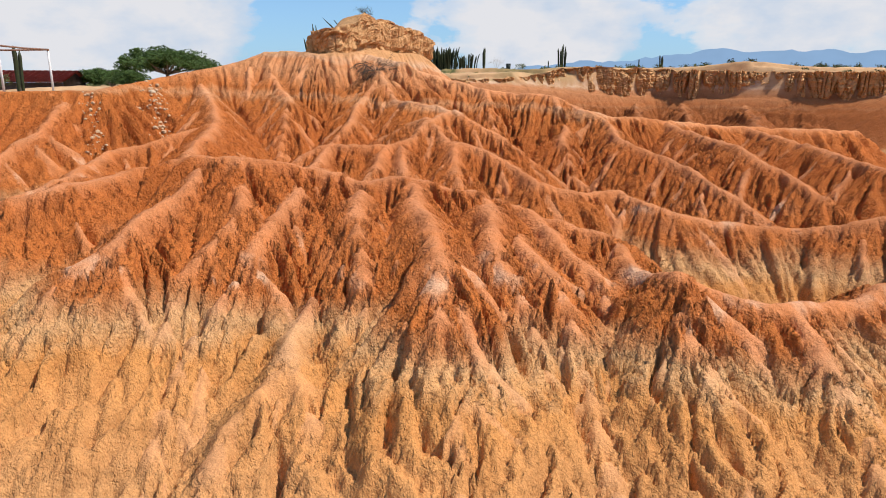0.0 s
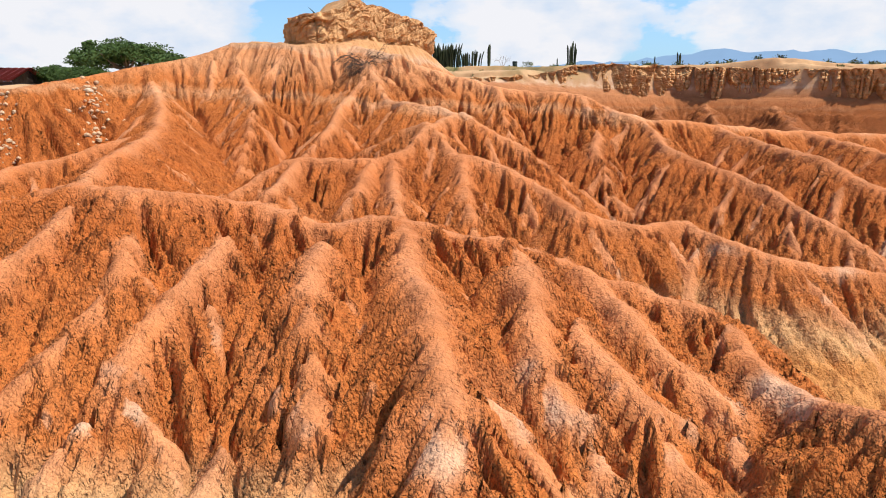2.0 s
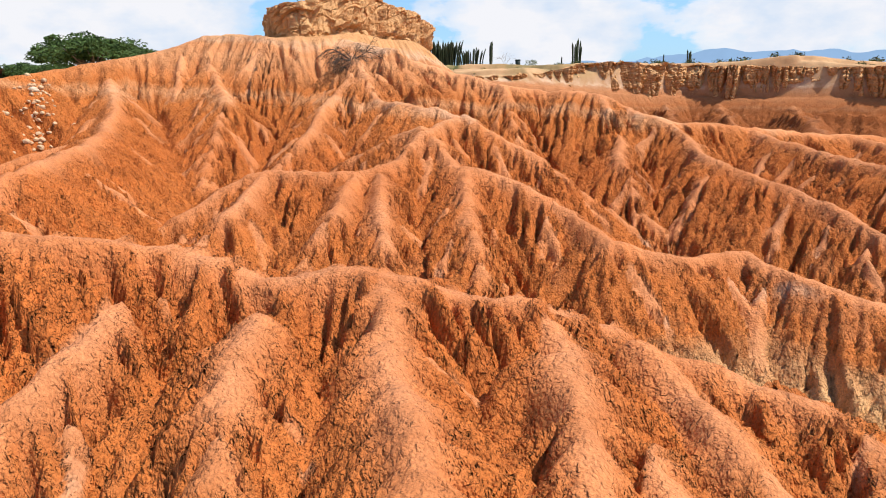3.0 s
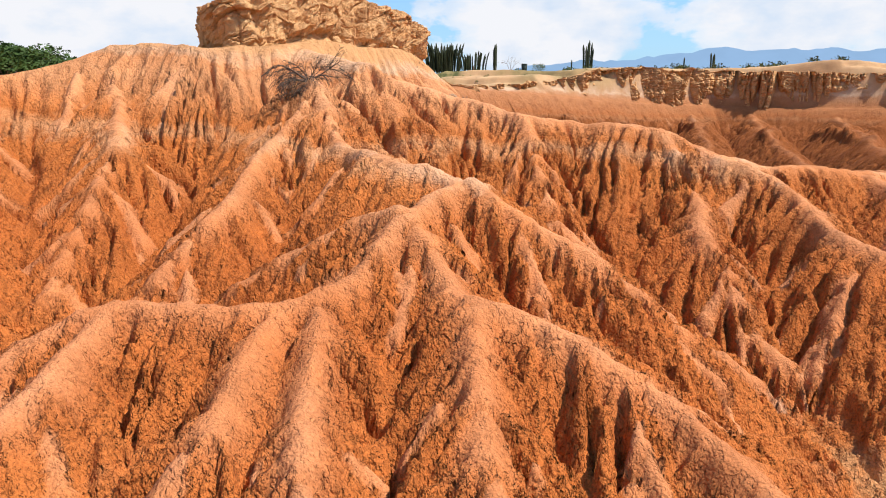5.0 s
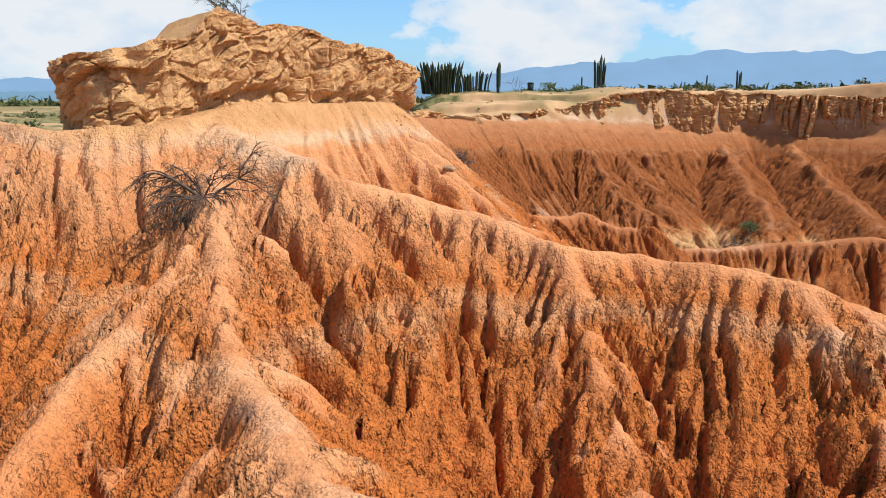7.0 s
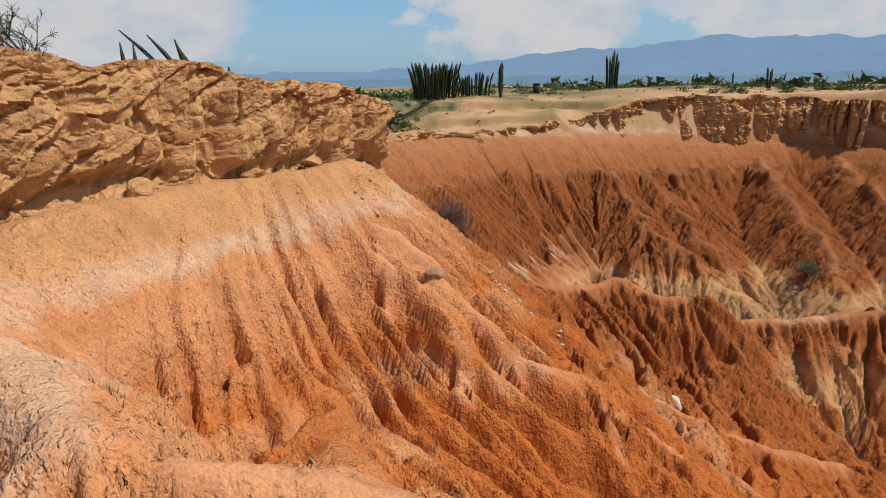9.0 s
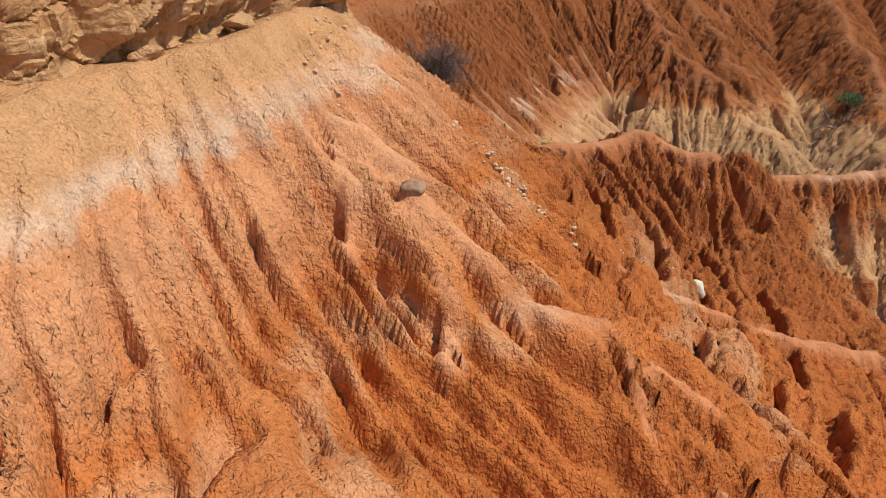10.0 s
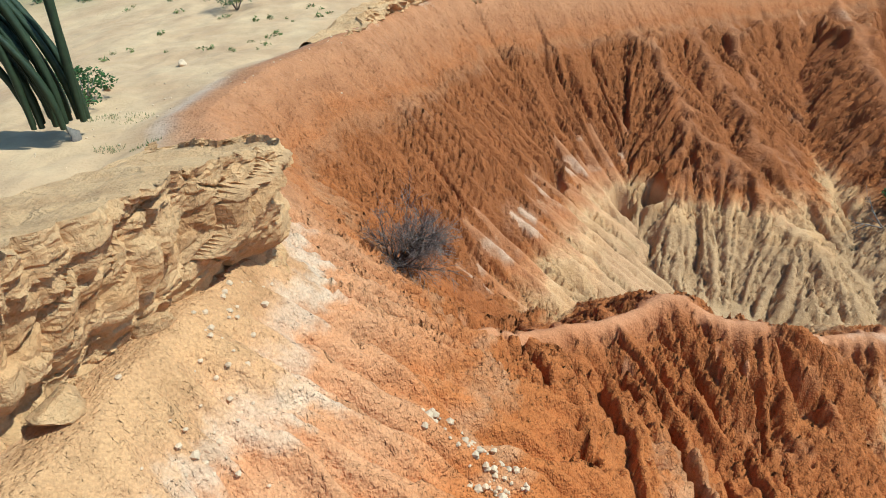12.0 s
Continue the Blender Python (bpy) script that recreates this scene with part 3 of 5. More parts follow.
def ground_material():
    m, t, bsdf = material("badland_clay")
    co, z = place(t)
    wob = noise_tex(t, co, 0.45, 5.0, 0.6)
    wob2 = noise_tex(t, co, 3.0, 4.0, 0.6)
    across = t.nodes.new("ShaderNodeSeparateXYZ")
    link(t, co, across.inputs[0])
    dip = math_node(t, "MULTIPLY", math_node(t, "MINIMUM", math_node(t, "MAXIMUM", across.outputs[0], -20.0), 22.0), 0.055)
    # the beds rise behind the last ridge
    back_dip = math_node(t, "MULTIPLY", ramp(t, math_node(t, "DIVIDE", across.outputs[1], 100.0), [(0.605, 0.0), (0.635, 1.0), (0.68, 1.0), (0.77, 0.15)]), -0.65)
    dip = math_node(t, "ADD", dip, back_dip)
    # and sink before it
    fore_dip = math_node(t, "MULTIPLY", ramp(t, math_node(t, "DIVIDE", across.outputs[1], 100.0), [(0.46, 0.0), (0.52, 1.0), (0.59, 1.0), (0.615, 0.0)]), 3.2)
    fore_dip = math_node(t, "MULTIPLY", fore_dip, ramp(t, math_node(t, "DIVIDE", z, 16.0), [(0.50, 1.0), (0.62, 0.0)]))
    dip = math_node(t, "ADD", dip, fore_dip)
    level = math_node(t, "ADD", math_node(t, "ADD", z, dip), math_node(t, "MULTIPLY", math_node(t, "SUBTRACT", wob, 0.5), 1.6))
    level = math_node(t, "ADD", level, math_node(t, "MULTIPLY", math_node(t, "SUBTRACT", wob2, 0.5), 0.5))
    # beds of clay and sand, 3 m to 16 m up
    fac = math_node(t, "DIVIDE", math_node(t, "SUBTRACT", level, 3.0), 13.0)

    def at(h):
        return (h - 3.0) / 13.0

    sand, red, deep, pale, tan = (0.49, 0.26, 0.105), (0.47, 0.142, 0.033), (0.43, 0.118, 0.026), (0.59, 0.43, 0.285), (0.49, 0.25, 0.105)
    beds = ramp(t, fac, [(0.0, sand), (at(4.6), (0.50, 0.235, 0.085)), (at(5.9), (0.52, 0.225, 0.066)), (at(6.45), (0.55, 0.30, 0.13)), (at(6.85), (0.47, 0.20, 0.075)), (at(7.2), red), (at(9.3), deep), (at(11.0), red),
                         (at(11.35), (0.54, 0.24, 0.10)), (at(11.7), red), (at(12.3), (0.53, 0.20, 0.07)), (at(13.1), (0.55, 0.245, 0.105)), (at(13.55), (0.54, 0.225, 0.09)), (at(13.8), (0.55, 0.28, 0.14)), (at(14.05), (0.53, 0.265, 0.115)), (at(14.4), tan), (1.0, tan)])
    # clay behind is browner, and the shade of ribs and cliffs is mixed in
    back_clay_shade = ramp(t, math_node(t, "DIVIDE", across.outputs[1], 100.0), [(0.54, 0.0), (0.60, 0.45), (0.68, 0.85)])
    beds = mix(t, math_node(t, "MULTIPLY", back_clay_shade, ramp(t, fac, [(at(6.6), 0.0), (at(7.4), 1.0), (at(11.2), 1.0), (at(12.0), 0.35), (at(13.2), 0.0)])), beds, (0.24, 0.076, 0.022))
    beds = mix(t, math_node(t, "MULTIPLY", back_clay_shade, ramp(t, fac, [(at(11.2), 0.0), (at(12.2), 0.8)])), beds, (0.31, 0.12, 0.048))
    beds = mix(t, math_node(t, "MULTIPLY", back_clay_shade, ramp(t, fac, [(at(5.8), 0.85), (at(6.6), 0.0)])), beds, (0.37, 0.225, 0.115))
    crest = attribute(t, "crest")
    patch = noise_tex(t, co, 0.55, 3.0, 0.6)
    # a chalky bed, thickest below the cap's nose
    chalk = math_node(t, "MULTIPLY", ramp(t, fac, [(at(13.52), 0.0), (at(13.75), 1.0), (at(13.85), 1.0), (at(14.1), 0.0)]), ramp(t, math_node(t, "DIVIDE", math_node(t, "ADD", across.outputs[0], 12.0), 12.0), [(0.52, 0.12), (0.72, 0.5)]))
    chalk = math_node(t, "MULTIPLY", chalk, ramp(t, patch, [(0.36, 0.35), (0.56, 1.0)]))
    beds = mix(t, chalk, beds, pale)
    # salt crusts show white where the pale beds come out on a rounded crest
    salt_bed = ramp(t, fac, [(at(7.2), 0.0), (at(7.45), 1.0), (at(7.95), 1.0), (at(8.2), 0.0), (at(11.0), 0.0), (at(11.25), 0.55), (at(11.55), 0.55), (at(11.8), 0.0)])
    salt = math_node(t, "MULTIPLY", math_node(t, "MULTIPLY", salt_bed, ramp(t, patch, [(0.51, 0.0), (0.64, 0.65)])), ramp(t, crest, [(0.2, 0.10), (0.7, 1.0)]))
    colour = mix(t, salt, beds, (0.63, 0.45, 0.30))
    # rain-smoothed crests are paler and pinker, part of it overhead sun put into colour
    worn_sunlit = math_node(t, "MULTIPLY", crest, ramp(t, wob, [(0.3, 0.22), (0.7, 0.55)]))
    colour = mix(t, worn_sunlit, colour, (0.60, 0.29, 0.145))
    blotch = noise_tex(t, co, 1.3, 6.0, 0.65)
    colour = mix(t, 1.0, colour, ramp(t, blotch, [(0.25, (0.74, 0.70, 0.66)), (0.5, (1.0, 1.0, 1.0)), (0.78, (1.16, 1.14, 1.10))]), "MULTIPLY")
    grain = noise_tex(t, co, 26.0, 4.0, 0.7)
    colour = mix(t, 1.0, colour, ramp(t, grain, [(0.3, 0.74), (0.7, 1.2)]), "MULTIPLY")
    # the tableland: pale sand, dry grass and scrub
    top = attribute(t, "table")
    sandy = mix(t, ramp(t, wob, [(0.35, 0.0), (0.7, 1.0)]), (0.53, 0.325, 0.165), (0.42, 0.235, 0.115))
    sandy = mix(t, 1.0, sandy, ramp(t, blotch, [(0.25, 0.82), (0.75, 1.12)]), "MULTIPLY")
    scrub = mix(t, ramp(t, blotch, [(0.4, 0.0), (0.6, 1.0)]), (0.25, 0.19, 0.08), (0.09, 0.095, 0.035))
    sandy = mix(t, attribute(t, "scrub"), sandy, scrub)
    # a crust of salt along the rim
    crust = math_node(t, "MULTIPLY", ramp(t, top, [(0.0, 0.0), (0.12, 0.7), (0.5, 0.7), (0.9, 0.0)]), ramp(t, patch, [(0.40, 0.1), (0.60, 1.0)]))
    sandy = mix(t, crust, sandy, (0.62, 0.50, 0.37))
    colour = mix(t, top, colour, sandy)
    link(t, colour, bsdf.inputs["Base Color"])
    bsdf.inputs["Roughness"].default_value = 0.95
    bsdf.inputs["Specular IOR Level"].default_value = 0.15
    # cracked clods, coarse crumbs and grit
    swirl = t.nodes.new("ShaderNodeTexNoise")
    swirl.inputs["Scale"].default_value, swirl.inputs["Detail"].default_value = 5.0, 3.0
    link(t, co, swirl.inputs["Vector"])
    push = t.nodes.new("ShaderNodeVectorMath")
    push.operation = "SCALE"
    push.inputs[3].default_value = 0.13
    link(t, swirl.outputs["Color"], push.inputs[0])
    moved = t.nodes.new("ShaderNodeVectorMath")
    link(t, co, moved.inputs[0])
    link(t, push.outputs[0], moved.inputs[1])
    long = t.nodes.new("ShaderNodeMapping")
    long.inputs["Scale"].default_value = (1.0, 1.0, 0.6)
    link(t, moved.outputs[0], long.inputs["Vector"])
    clods = ramp(t, voronoi(t, long.outputs[0], 10.0), [(0.0, 1.0), (0.28, 0.82), (0.50, 0.35), (0.68, 0.0)])
    crumbs = ramp(t, voronoi(t, long.outputs[0], 24.0), [(0.0, 1.0), (0.28, 0.80), (0.50, 0.30), (0.68, 0.0)])
    tall = t.nodes.new("ShaderNodeMapping")
    tall.inputs["Scale"].default_value = (1.0, 1.0, 0.38)
    link(t, co, tall.inputs["Vector"])
    pits = ramp(t, noise_tex(t, tall.outputs[0], 5.0, 4.0, 0.6), [(0.32, 0.0), (0.46, 0.75), (0.62, 1.0)])
    crumb = noise_tex(t, co, 10.0, 3.0, 0.6)
    where = ramp(t, noise_tex(t, co, 0.9, 3.0, 0.5), [(0.38, 0.15), (0.58, 1.0)])
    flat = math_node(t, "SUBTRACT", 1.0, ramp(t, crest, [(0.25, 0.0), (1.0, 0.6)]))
    flat = math_node(t, "MULTIPLY", flat, math_node(t, "SUBTRACT", 1.0, math_node(t, "MULTIPLY", top, 0.8)))
    calm = ramp(t, math_node(t, "DIVIDE", across.outputs[1], 100.0), [(0.41, 1.0), (0.46, 0.6)])
    sandy_bed = ramp(t, fac, [(at(12.7), 1.0), (at(13.4), 0.7)])
    flat = math_node(t, "MULTIPLY", flat, sandy_bed)
    flat = math_node(t, "MULTIPLY", flat, ramp(t, fac, [(at(5.6), 0.55), (at(7.0), 1.0)]))
    height = math_node(t, "MULTIPLY", math_node(t, "MULTIPLY", math_node(t, "MULTIPLY", clods, calm), where), flat)
    n1 = bump(t, bsdf, height, 1.0, 0.030)
    n1 = bump(t, bsdf, math_node(t, "MULTIPLY", math_node(t, "MULTIPLY", crumbs, calm), flat), 1.0, 0.022, n1)
    n1 = bump(t, bsdf, math_node(t, "MULTIPLY", math_node(t, "MULTIPLY", pits, math_node(t, "ADD", math_node(t, "MULTIPLY", calm, 0.85), 0.15)), flat), 1.0, 0.05, n1)
    n2 = bump(t, bsdf, math_node(t, "MULTIPLY", math_node(t, "MULTIPLY", crumb, math_node(t, "ADD", math_node(t, "MULTIPLY", calm, 0.1), 0.9)), math_node(t, "ADD", math_node(t, "MULTIPLY", flat, 0.75), 0.25)), 1.0, 0.06, n1)
    n2 = bump(t, bsdf, grain, 0.35, 0.012, n2)
    link(t, n2, bsdf.inputs["Normal"])
    return m


def rock_material():
    m, t, bsdf = material("sandstone")
    co, z = place(t)
    wob = noise_tex(t, co, 0.8, 5.0, 0.6)
    level = math_node(t, "ADD", z, math_node(t, "MULTIPLY", wob, 0.8))
    band = t.nodes.new("ShaderNodeCombineXYZ")
    link(t, level, band.inputs[2])
    layer = noise_tex(t, band.outputs[0], 3.2, 4.0, 0.6)
    colour = ramp(t, layer, [(0.25, (0.48, 0.225, 0.08)), (0.45, (0.55, 0.295, 0.125)), (0.6, (0.58, 0.33, 0.15)), (0.8, (0.51, 0.24, 0.085))])
    stain = noise_tex(t, co, 1.6, 6.0, 0.65)
    colour = mix(t, 1.0, colour, ramp(t, stain, [(0.25, (0.70, 0.64, 0.60)), (0.5, (1, 1, 1)), (0.75, (1.14, 1.14, 1.12))]), "MULTIPLY")
    grain = noise_tex(t, co, 30.0, 3.0, 0.7)
    colour = mix(t, 1.0, colour, ramp(t, grain, [(0.3, 0.85), (0.7, 1.1)]), "MULTIPLY")
    link(t, colour, bsdf.inputs["Base Color"])
    bsdf.inputs["Roughness"].default_value = 0.92
    bsdf.inputs["Specular IOR Level"].default_value = 0.15
    rough = noise_tex(t, co, 7.0, 7.0, 0.68)
    crack = ramp(t, noise_tex(t, co, 2.6, 6.0, 0.62, 0.4), [(0.40, 0.0), (0.455, 1.0), (0.51, 1.0), (0.535, 0.55), (0.60, 1.0)])
    n1 = bump(t, bsdf, rough, 0.9, 0.08)
    n2 = bump(t, bsdf, crack, 0.6, 0.05, n1)
    link(t, n2, bsdf.inputs["Normal"])
    return m


def plain_material(name, colour, rough=0.85, vary=0.25, scale=6.0, spec=0.2):
    m, t, bsdf = material(name)
    co, z = place(t)
    n = noise_tex(t, co, scale, 5.0, 0.6)
    c = mix(t, 1.0, colour, ramp(t, n, [(0.25, 1 - vary), (0.75, 1 + vary)]), "MULTIPLY")
    link(t, c, bsdf.inputs["Base Color"])
    bsdf.inputs["Roughness"].default_value = rough
    bsdf.inputs["Specular IOR Level"].default_value = spec
    link(t, bump(t, bsdf, noise_tex(t, co, scale * 4, 4.0, 0.6), 0.4, 0.02), bsdf.inputs["Normal"])
    return m


CLAY, ROCK = ground_material(), rock_material()


# ---------------------------------------------------------------- the ground, one sheet to the horizon
def grid_mesh(name, xs, ys, zs, flip=False, soft=True):
    rows, cols = xs.shape
    me = bpy.data.meshes.new(name)
    co = np.stack((xs, ys, zs), -1).reshape(-1, 3)
    i = np.arange(rows * cols).reshape(rows, cols)
    quads = np.stack((i[:-1, :-1], i[:-1, 1:], i[1:, 1:], i[1:, :-1]), -1).reshape(-1, 4)
    if flip:
        quads = quads[:, ::-1]
    me.vertices.add(len(co))
    me.vertices.foreach_set("co", co.ravel())
    me.loops.add(quads.size)
    me.loops.foreach_set("vertex_index", quads.ravel().astype(np.int32))
    me.polygons.add(len(quads))
    me.polygons.foreach_set("loop_start", np.arange(0, quads.size, 4, dtype=np.int32))
    me.polygons.foreach_set("use_smooth", np.full(len(quads), soft, bool))
    me.update(calc_edges=True)
    return me


def put_attribute(me, name, values):
    a = me.attributes.new(name, "FLOAT", "POINT")
    a.data.foreach_set("value", np.asarray(values, np.float32).ravel())


ground_mesh = grid_mesh("ground", X, Y, Z)
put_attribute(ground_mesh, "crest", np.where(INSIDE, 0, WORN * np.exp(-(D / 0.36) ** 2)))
put_attribute(ground_mesh, "table", np.where(INSIDE, smooth(0.2, 1.8, RIM_D), 0))
far_off = smooth(97, 118, Y) + smooth(-14, -40, X) * smooth(55, 75, Y) + smooth(80, 90, Y) * smooth(26, 2, X)
put_attribute(ground_mesh, "scrub", np.clip(far_off, 0, 1) * smooth(-0.35, 0.1, fbm(X * 0.12, Y * 0.12, 4, 81)))
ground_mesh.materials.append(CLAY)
ground = tagged(new("ground", ground_mesh), "eroded red and ochre clay badlands below a sandy tableland", "ground", kind="structure")


def height_at(x, y):
    i, j = np.searchsorted(GX, x) - 1, np.searchsorted(GY, y) - 1
    a, b = (x - GX[i]) / (GX[i + 1] - GX[i]), (y - GY[j]) / (GY[j + 1] - GY[j])
    return float((Z[j, i] * (1 - a) + Z[j, i + 1] * a) * (1 - b) + (Z[j + 1, i] * (1 - a) + Z[j + 1, i + 1] * a) * b)


# ---------------------------------------------------------------- rock caps
def blocks_of(a, b, wide, tall, seed, gap=0.10, joint=0.55):
    """Joint-bounded blocks over a sheet: each stands in or out and tilts by its own amount, with open joints between."""
    table = np.random.RandomState(seed).uniform(0, 1, (64, 64, 5))
    a, b = a / wide, b / tall
    ai, bi = np.floor(a).astype(int), np.floor(b).astype(int)
    f1, f2 = np.full(a.shape, 9.0), np.full(a.shape, 9.0)
    out = np.zeros(a.shape)
    for di in (-1, 0, 1):
        for dj in (-1, 0, 1):
            r = table[(bi + dj) % 64, (ai + di) % 64]
            da, db = a - (ai + di + r[..., 0]), b - (bi + dj + r[..., 1])
            d = np.hypot(da, db)
            near = d < f1
            f2 = np.where(near, f1, np.minimum(f2, d))
            out = np.where(near, (r[..., 2] - 0.5) * 0.8 + da * (r[..., 3] - 0.5) * 0.7 + db * (r[..., 4] - 0.40) * 0.6, out)
            f1 = np.where(near, d, f1)
    return out - joint * (1 - smooth(0.0, gap, f2 - f1))


def rock_band(name, path, ds, dv, bulge, seed, dip=0.0, blocks=1.0, back=3.0, flutes=0.4, size=1.0, droop=0.10, massive=False, sections=1):
    """A band of cliff along path, rows of (x, y, foot, top): a rough face that rolls over on to the table behind."""
    pts = np.array(path, float)
    run = np.concatenate(([0], np.cumsum(np.hypot(np.diff(pts[:, 0]), np.diff(pts[:, 1])))))
    s = np.arange(0, run[-1], ds)
    px, py, foot, top = (np.interp(s, run, pts[:, k]) for k in range(4))
    k = max(3, int(0.8 / ds))
    ker = np.ones(k) / k

    def ease(a):
        return np.convolve(np.pad(a, (k // 2, k - 1 - k // 2), mode="edge"), ker, mode="valid")

    px, py = ease(px), ease(py)
    tx, ty = np.gradient(px), np.gradient(py)
    q = np.hypot(tx, ty)
    ox, oy = ty / q, -tx / q                                  # outwards, to the right of the way
    top = top + fbm(s * 0.35, 0 * s, 4, seed) * 0.35
    rows_up = int(np.max(top - foot) / dv) + 2
    rows_in = 16
    v = np.concatenate((np.linspace(0, 1, rows_up), np.ones(rows_in)))[:, None]
    inward = np.concatenate((np.zeros(rows_up), np.linspace(0.05, 1, rows_in) ** 1.6 * back))[:, None]
    S = np.broadcast_to(s, (len(v), len(s)))
    H = foot + (top - foot) * v
    bed = H - dip * S + fbm(S * 0.5, H * 0.5, 3, seed + 1) * 0.35
    ledge = perlin(bed * 1.6, S * 0.12, seed + 2) * 0.30 + perlin(bed * 4.1, S * 0.3, seed + 3) * 0.10
    wx, wy = perlin(S * 1.3, H * 1.3, seed + 12) * 0.25, perlin(S * 1.5, H * 1.5, seed + 13) * 0.16
    step = blocks_of(S + wx, bed + wy, 2.3 * size, 0.75 * size, seed + 4, 0.045) * 0.22 * blocks + blocks_of(S + wx, bed + wy, 0.75 * size, 0.30 * size, seed + 5, 0.05) * 0.085 * blocks
    step = step + (0.25 - np.abs(fbm(S * 1.3, bed * 2.0, 4, seed + 15))) * 0.22
    crack = -np.clip(1 - np.abs(perlin(S * 0.45, H * 0.10, seed + 6)) * 7, 0, 1) * flutes * 1.6
    crack = crack - np.clip(1 - np.abs(perlin(S * 1.5, H * 0.25, seed + 7)) * 8, 0, 1) * flutes * 0.6
    buttress = perlin(S * 0.22, H * 0.04, seed + 8) * flutes * 2.6
    fine = fbm(S * 3.1, H * 3.1, 5, seed + 9, 0.62) * 0.13 - np.clip(1 - np.abs(perlin(bed * 2.1, S * 0.4, seed + 16)) * 11, 0, 1) * 0.14 - np.clip(1 - np.abs(perlin(S * 1.1 + bed * 0.9, bed * 0.8, seed + 17)) * 12, 0, 1) * 0.12
    if massive:
        # thick sandstone: long slabs that lip over along the sloping beds, parted by thin oblique joints
        way = bed * 1.05 + fbm(S * 0.28, H * 0.45, 3, seed + 20) * 0.85
        f = way - np.floor(way)
        lip = smooth(0.05, 0.3, perlin(S * 0.42, np.floor(way) * 7.3, seed + 21))
        way2 = bed * 2.7 + 0.5 * S * dip + fbm(S * 0.5, H * 0.8, 3, seed + 22) * 0.9
        f2 = way2 - np.floor(way2)
        lip2 = smooth(0.0, 0.35, perlin(S * 0.7, np.floor(way2) * 5.1, seed + 23))
        ledge = 0.24 * (1 - f) * lip * smooth(0, 0.05, f) + 0.07 * (1 - f2) * lip2 * smooth(0, 0.08, f2)
        step = blocks_of(S + wx, bed + wy, 2.4 * size, 1.0 * size, seed + 4, 0.03, 0.4) * 0.24
        step = step + blocks_of(S + 0.6 * wx, bed + 0.5 * wy, 0.85 * size, 0.40 * size, seed + 5, 0.05, 0.10) * 0.16
        step = step + blocks_of(S + 0.2 * wy, bed + 0.2 * wx, 0.36 * size, 0.17 * size, seed + 6, 0.05, 0.0) * 0.05
        crack = crack * 0.8
        fine = fbm(S * 2.0, H * 2.3, 6, seed + 9, 0.60) * 0.055 - np.clip(1 - np.abs(perlin(S * 0.8 - bed * 1.3, bed * 0.35, seed + 17)) * 16, 0, 1) * 0.15 * smooth(-0.1, 0.2, perlin(S * 0.6, H, seed + 25))
        fine = fine - massive * np.exp(-((H - foot - 0.62) / 0.24) ** 2) * smooth(run[-1] * 0.34, run[-1] * 0.42, S) * (0.6 + perlin(S * 0.9, 1.0, seed + 26))
    belly = bulge * np.sin(np.clip(v, 0, 1) * math.pi * 0.62 + 0.25) - bulge * 0.4
    roll = np.exp(-inward * 1.6)
    out = (ledge + step + crack + buttress + fine) * roll + belly * roll - inward
    lift = -inward * droop - 0.10 * (inward > 0) + fbm(S * 0.7, inward * 0.9, 3, seed + 10) * 0.15 * (1 - roll) - 0.5 * smooth(0.6 * back, back, inward)
    lift = lift - 0.22 * smooth(0.75, 1.0, v) * roll * (0.6 + perlin(S * 0.8, 5.0, seed + 11))
    xs, ys, zs = px + ox * out, py + oy * out, H + lift
    made, ends = [], np.linspace(0, xs.shape[1] - 1, sections + 1).astype(int)
    for a, b in zip(ends, ends[1:]):
        made.append(grid_mesh(name, xs[:, a:b + 1], ys[:, a:b + 1], zs[:, a:b + 1], soft=False))
        made[-1].materials.append(ROCK)
    return made if sections > 1 else made[0]


cap = rock_band("table_mound_cap", [(-9.4, 50.5, 13.8, 15.3), (-8.9, 47.0, 13.8, 15.9), (-8.2, 45.3, 13.8, 16.1), (-7.2, 44.7, 14.0, 16.2), (-6.3, 45.0, 14.2, 16.2), (-5.9, 45.7, 14.3, 16.45), (-5.7, 46.6, 14.3, 16.7), (-5.2, 47.5, 14.5, 17.4), (-4.6, 48.8, 14.6, 17.15), (-4.0, 50.3, 14.5, 17.2),
                                    (-3.3, 51.5, 14.4, 17.2), (-2.3, 53.0, 14.4, 16.95), (-1.7, 55.2, 14.2, 16.6), (-1.05, 57.5, 13.9, 16.4), (-2.3, 59.4, 13.7, 15.5), (-4.4, 61.5, 13.8, 14.5)], 0.042, 0.042, 0.15, 5, dip=0.2, back=2.8, flutes=0.2, droop=0.24, massive=0.34)
tagged(new("table_mound_cap", cap), "blocky tan sandstone cap on top of the clay mound", "rock outcrop")
far_cap = rock_band("cliff_band", [(0.7, 79.0, 13.0, 13.8), (3.5, 81.8, 12.6, 13.8), (8.4, 84.8, 12.3, 14.0), (13.2, 88.0, 11.8, 14.7), (16.0, 89.8, 11.4, 15.4), (19.2, 91.0, 11.2, 15.6), (23.7, 93.2, 10.8, 15.5), (28.7, 94.7, 10.8, 15.4),
                                   (33.7, 92.2, 10.6, 15.2), (38.2, 90.2, 10.6, 15.0), (48.2, 86.2, 10.6, 14.8), (80, 72.2, 10.6, 14.6)], 0.10, 0.085, 0.2, 25, dip=0.0, back=5.0, flutes=0.85, size=1.7, sections=9)
cliff_root = new("cliff_band")
cliff_root.location = (22.0, 92.0, 11.0)
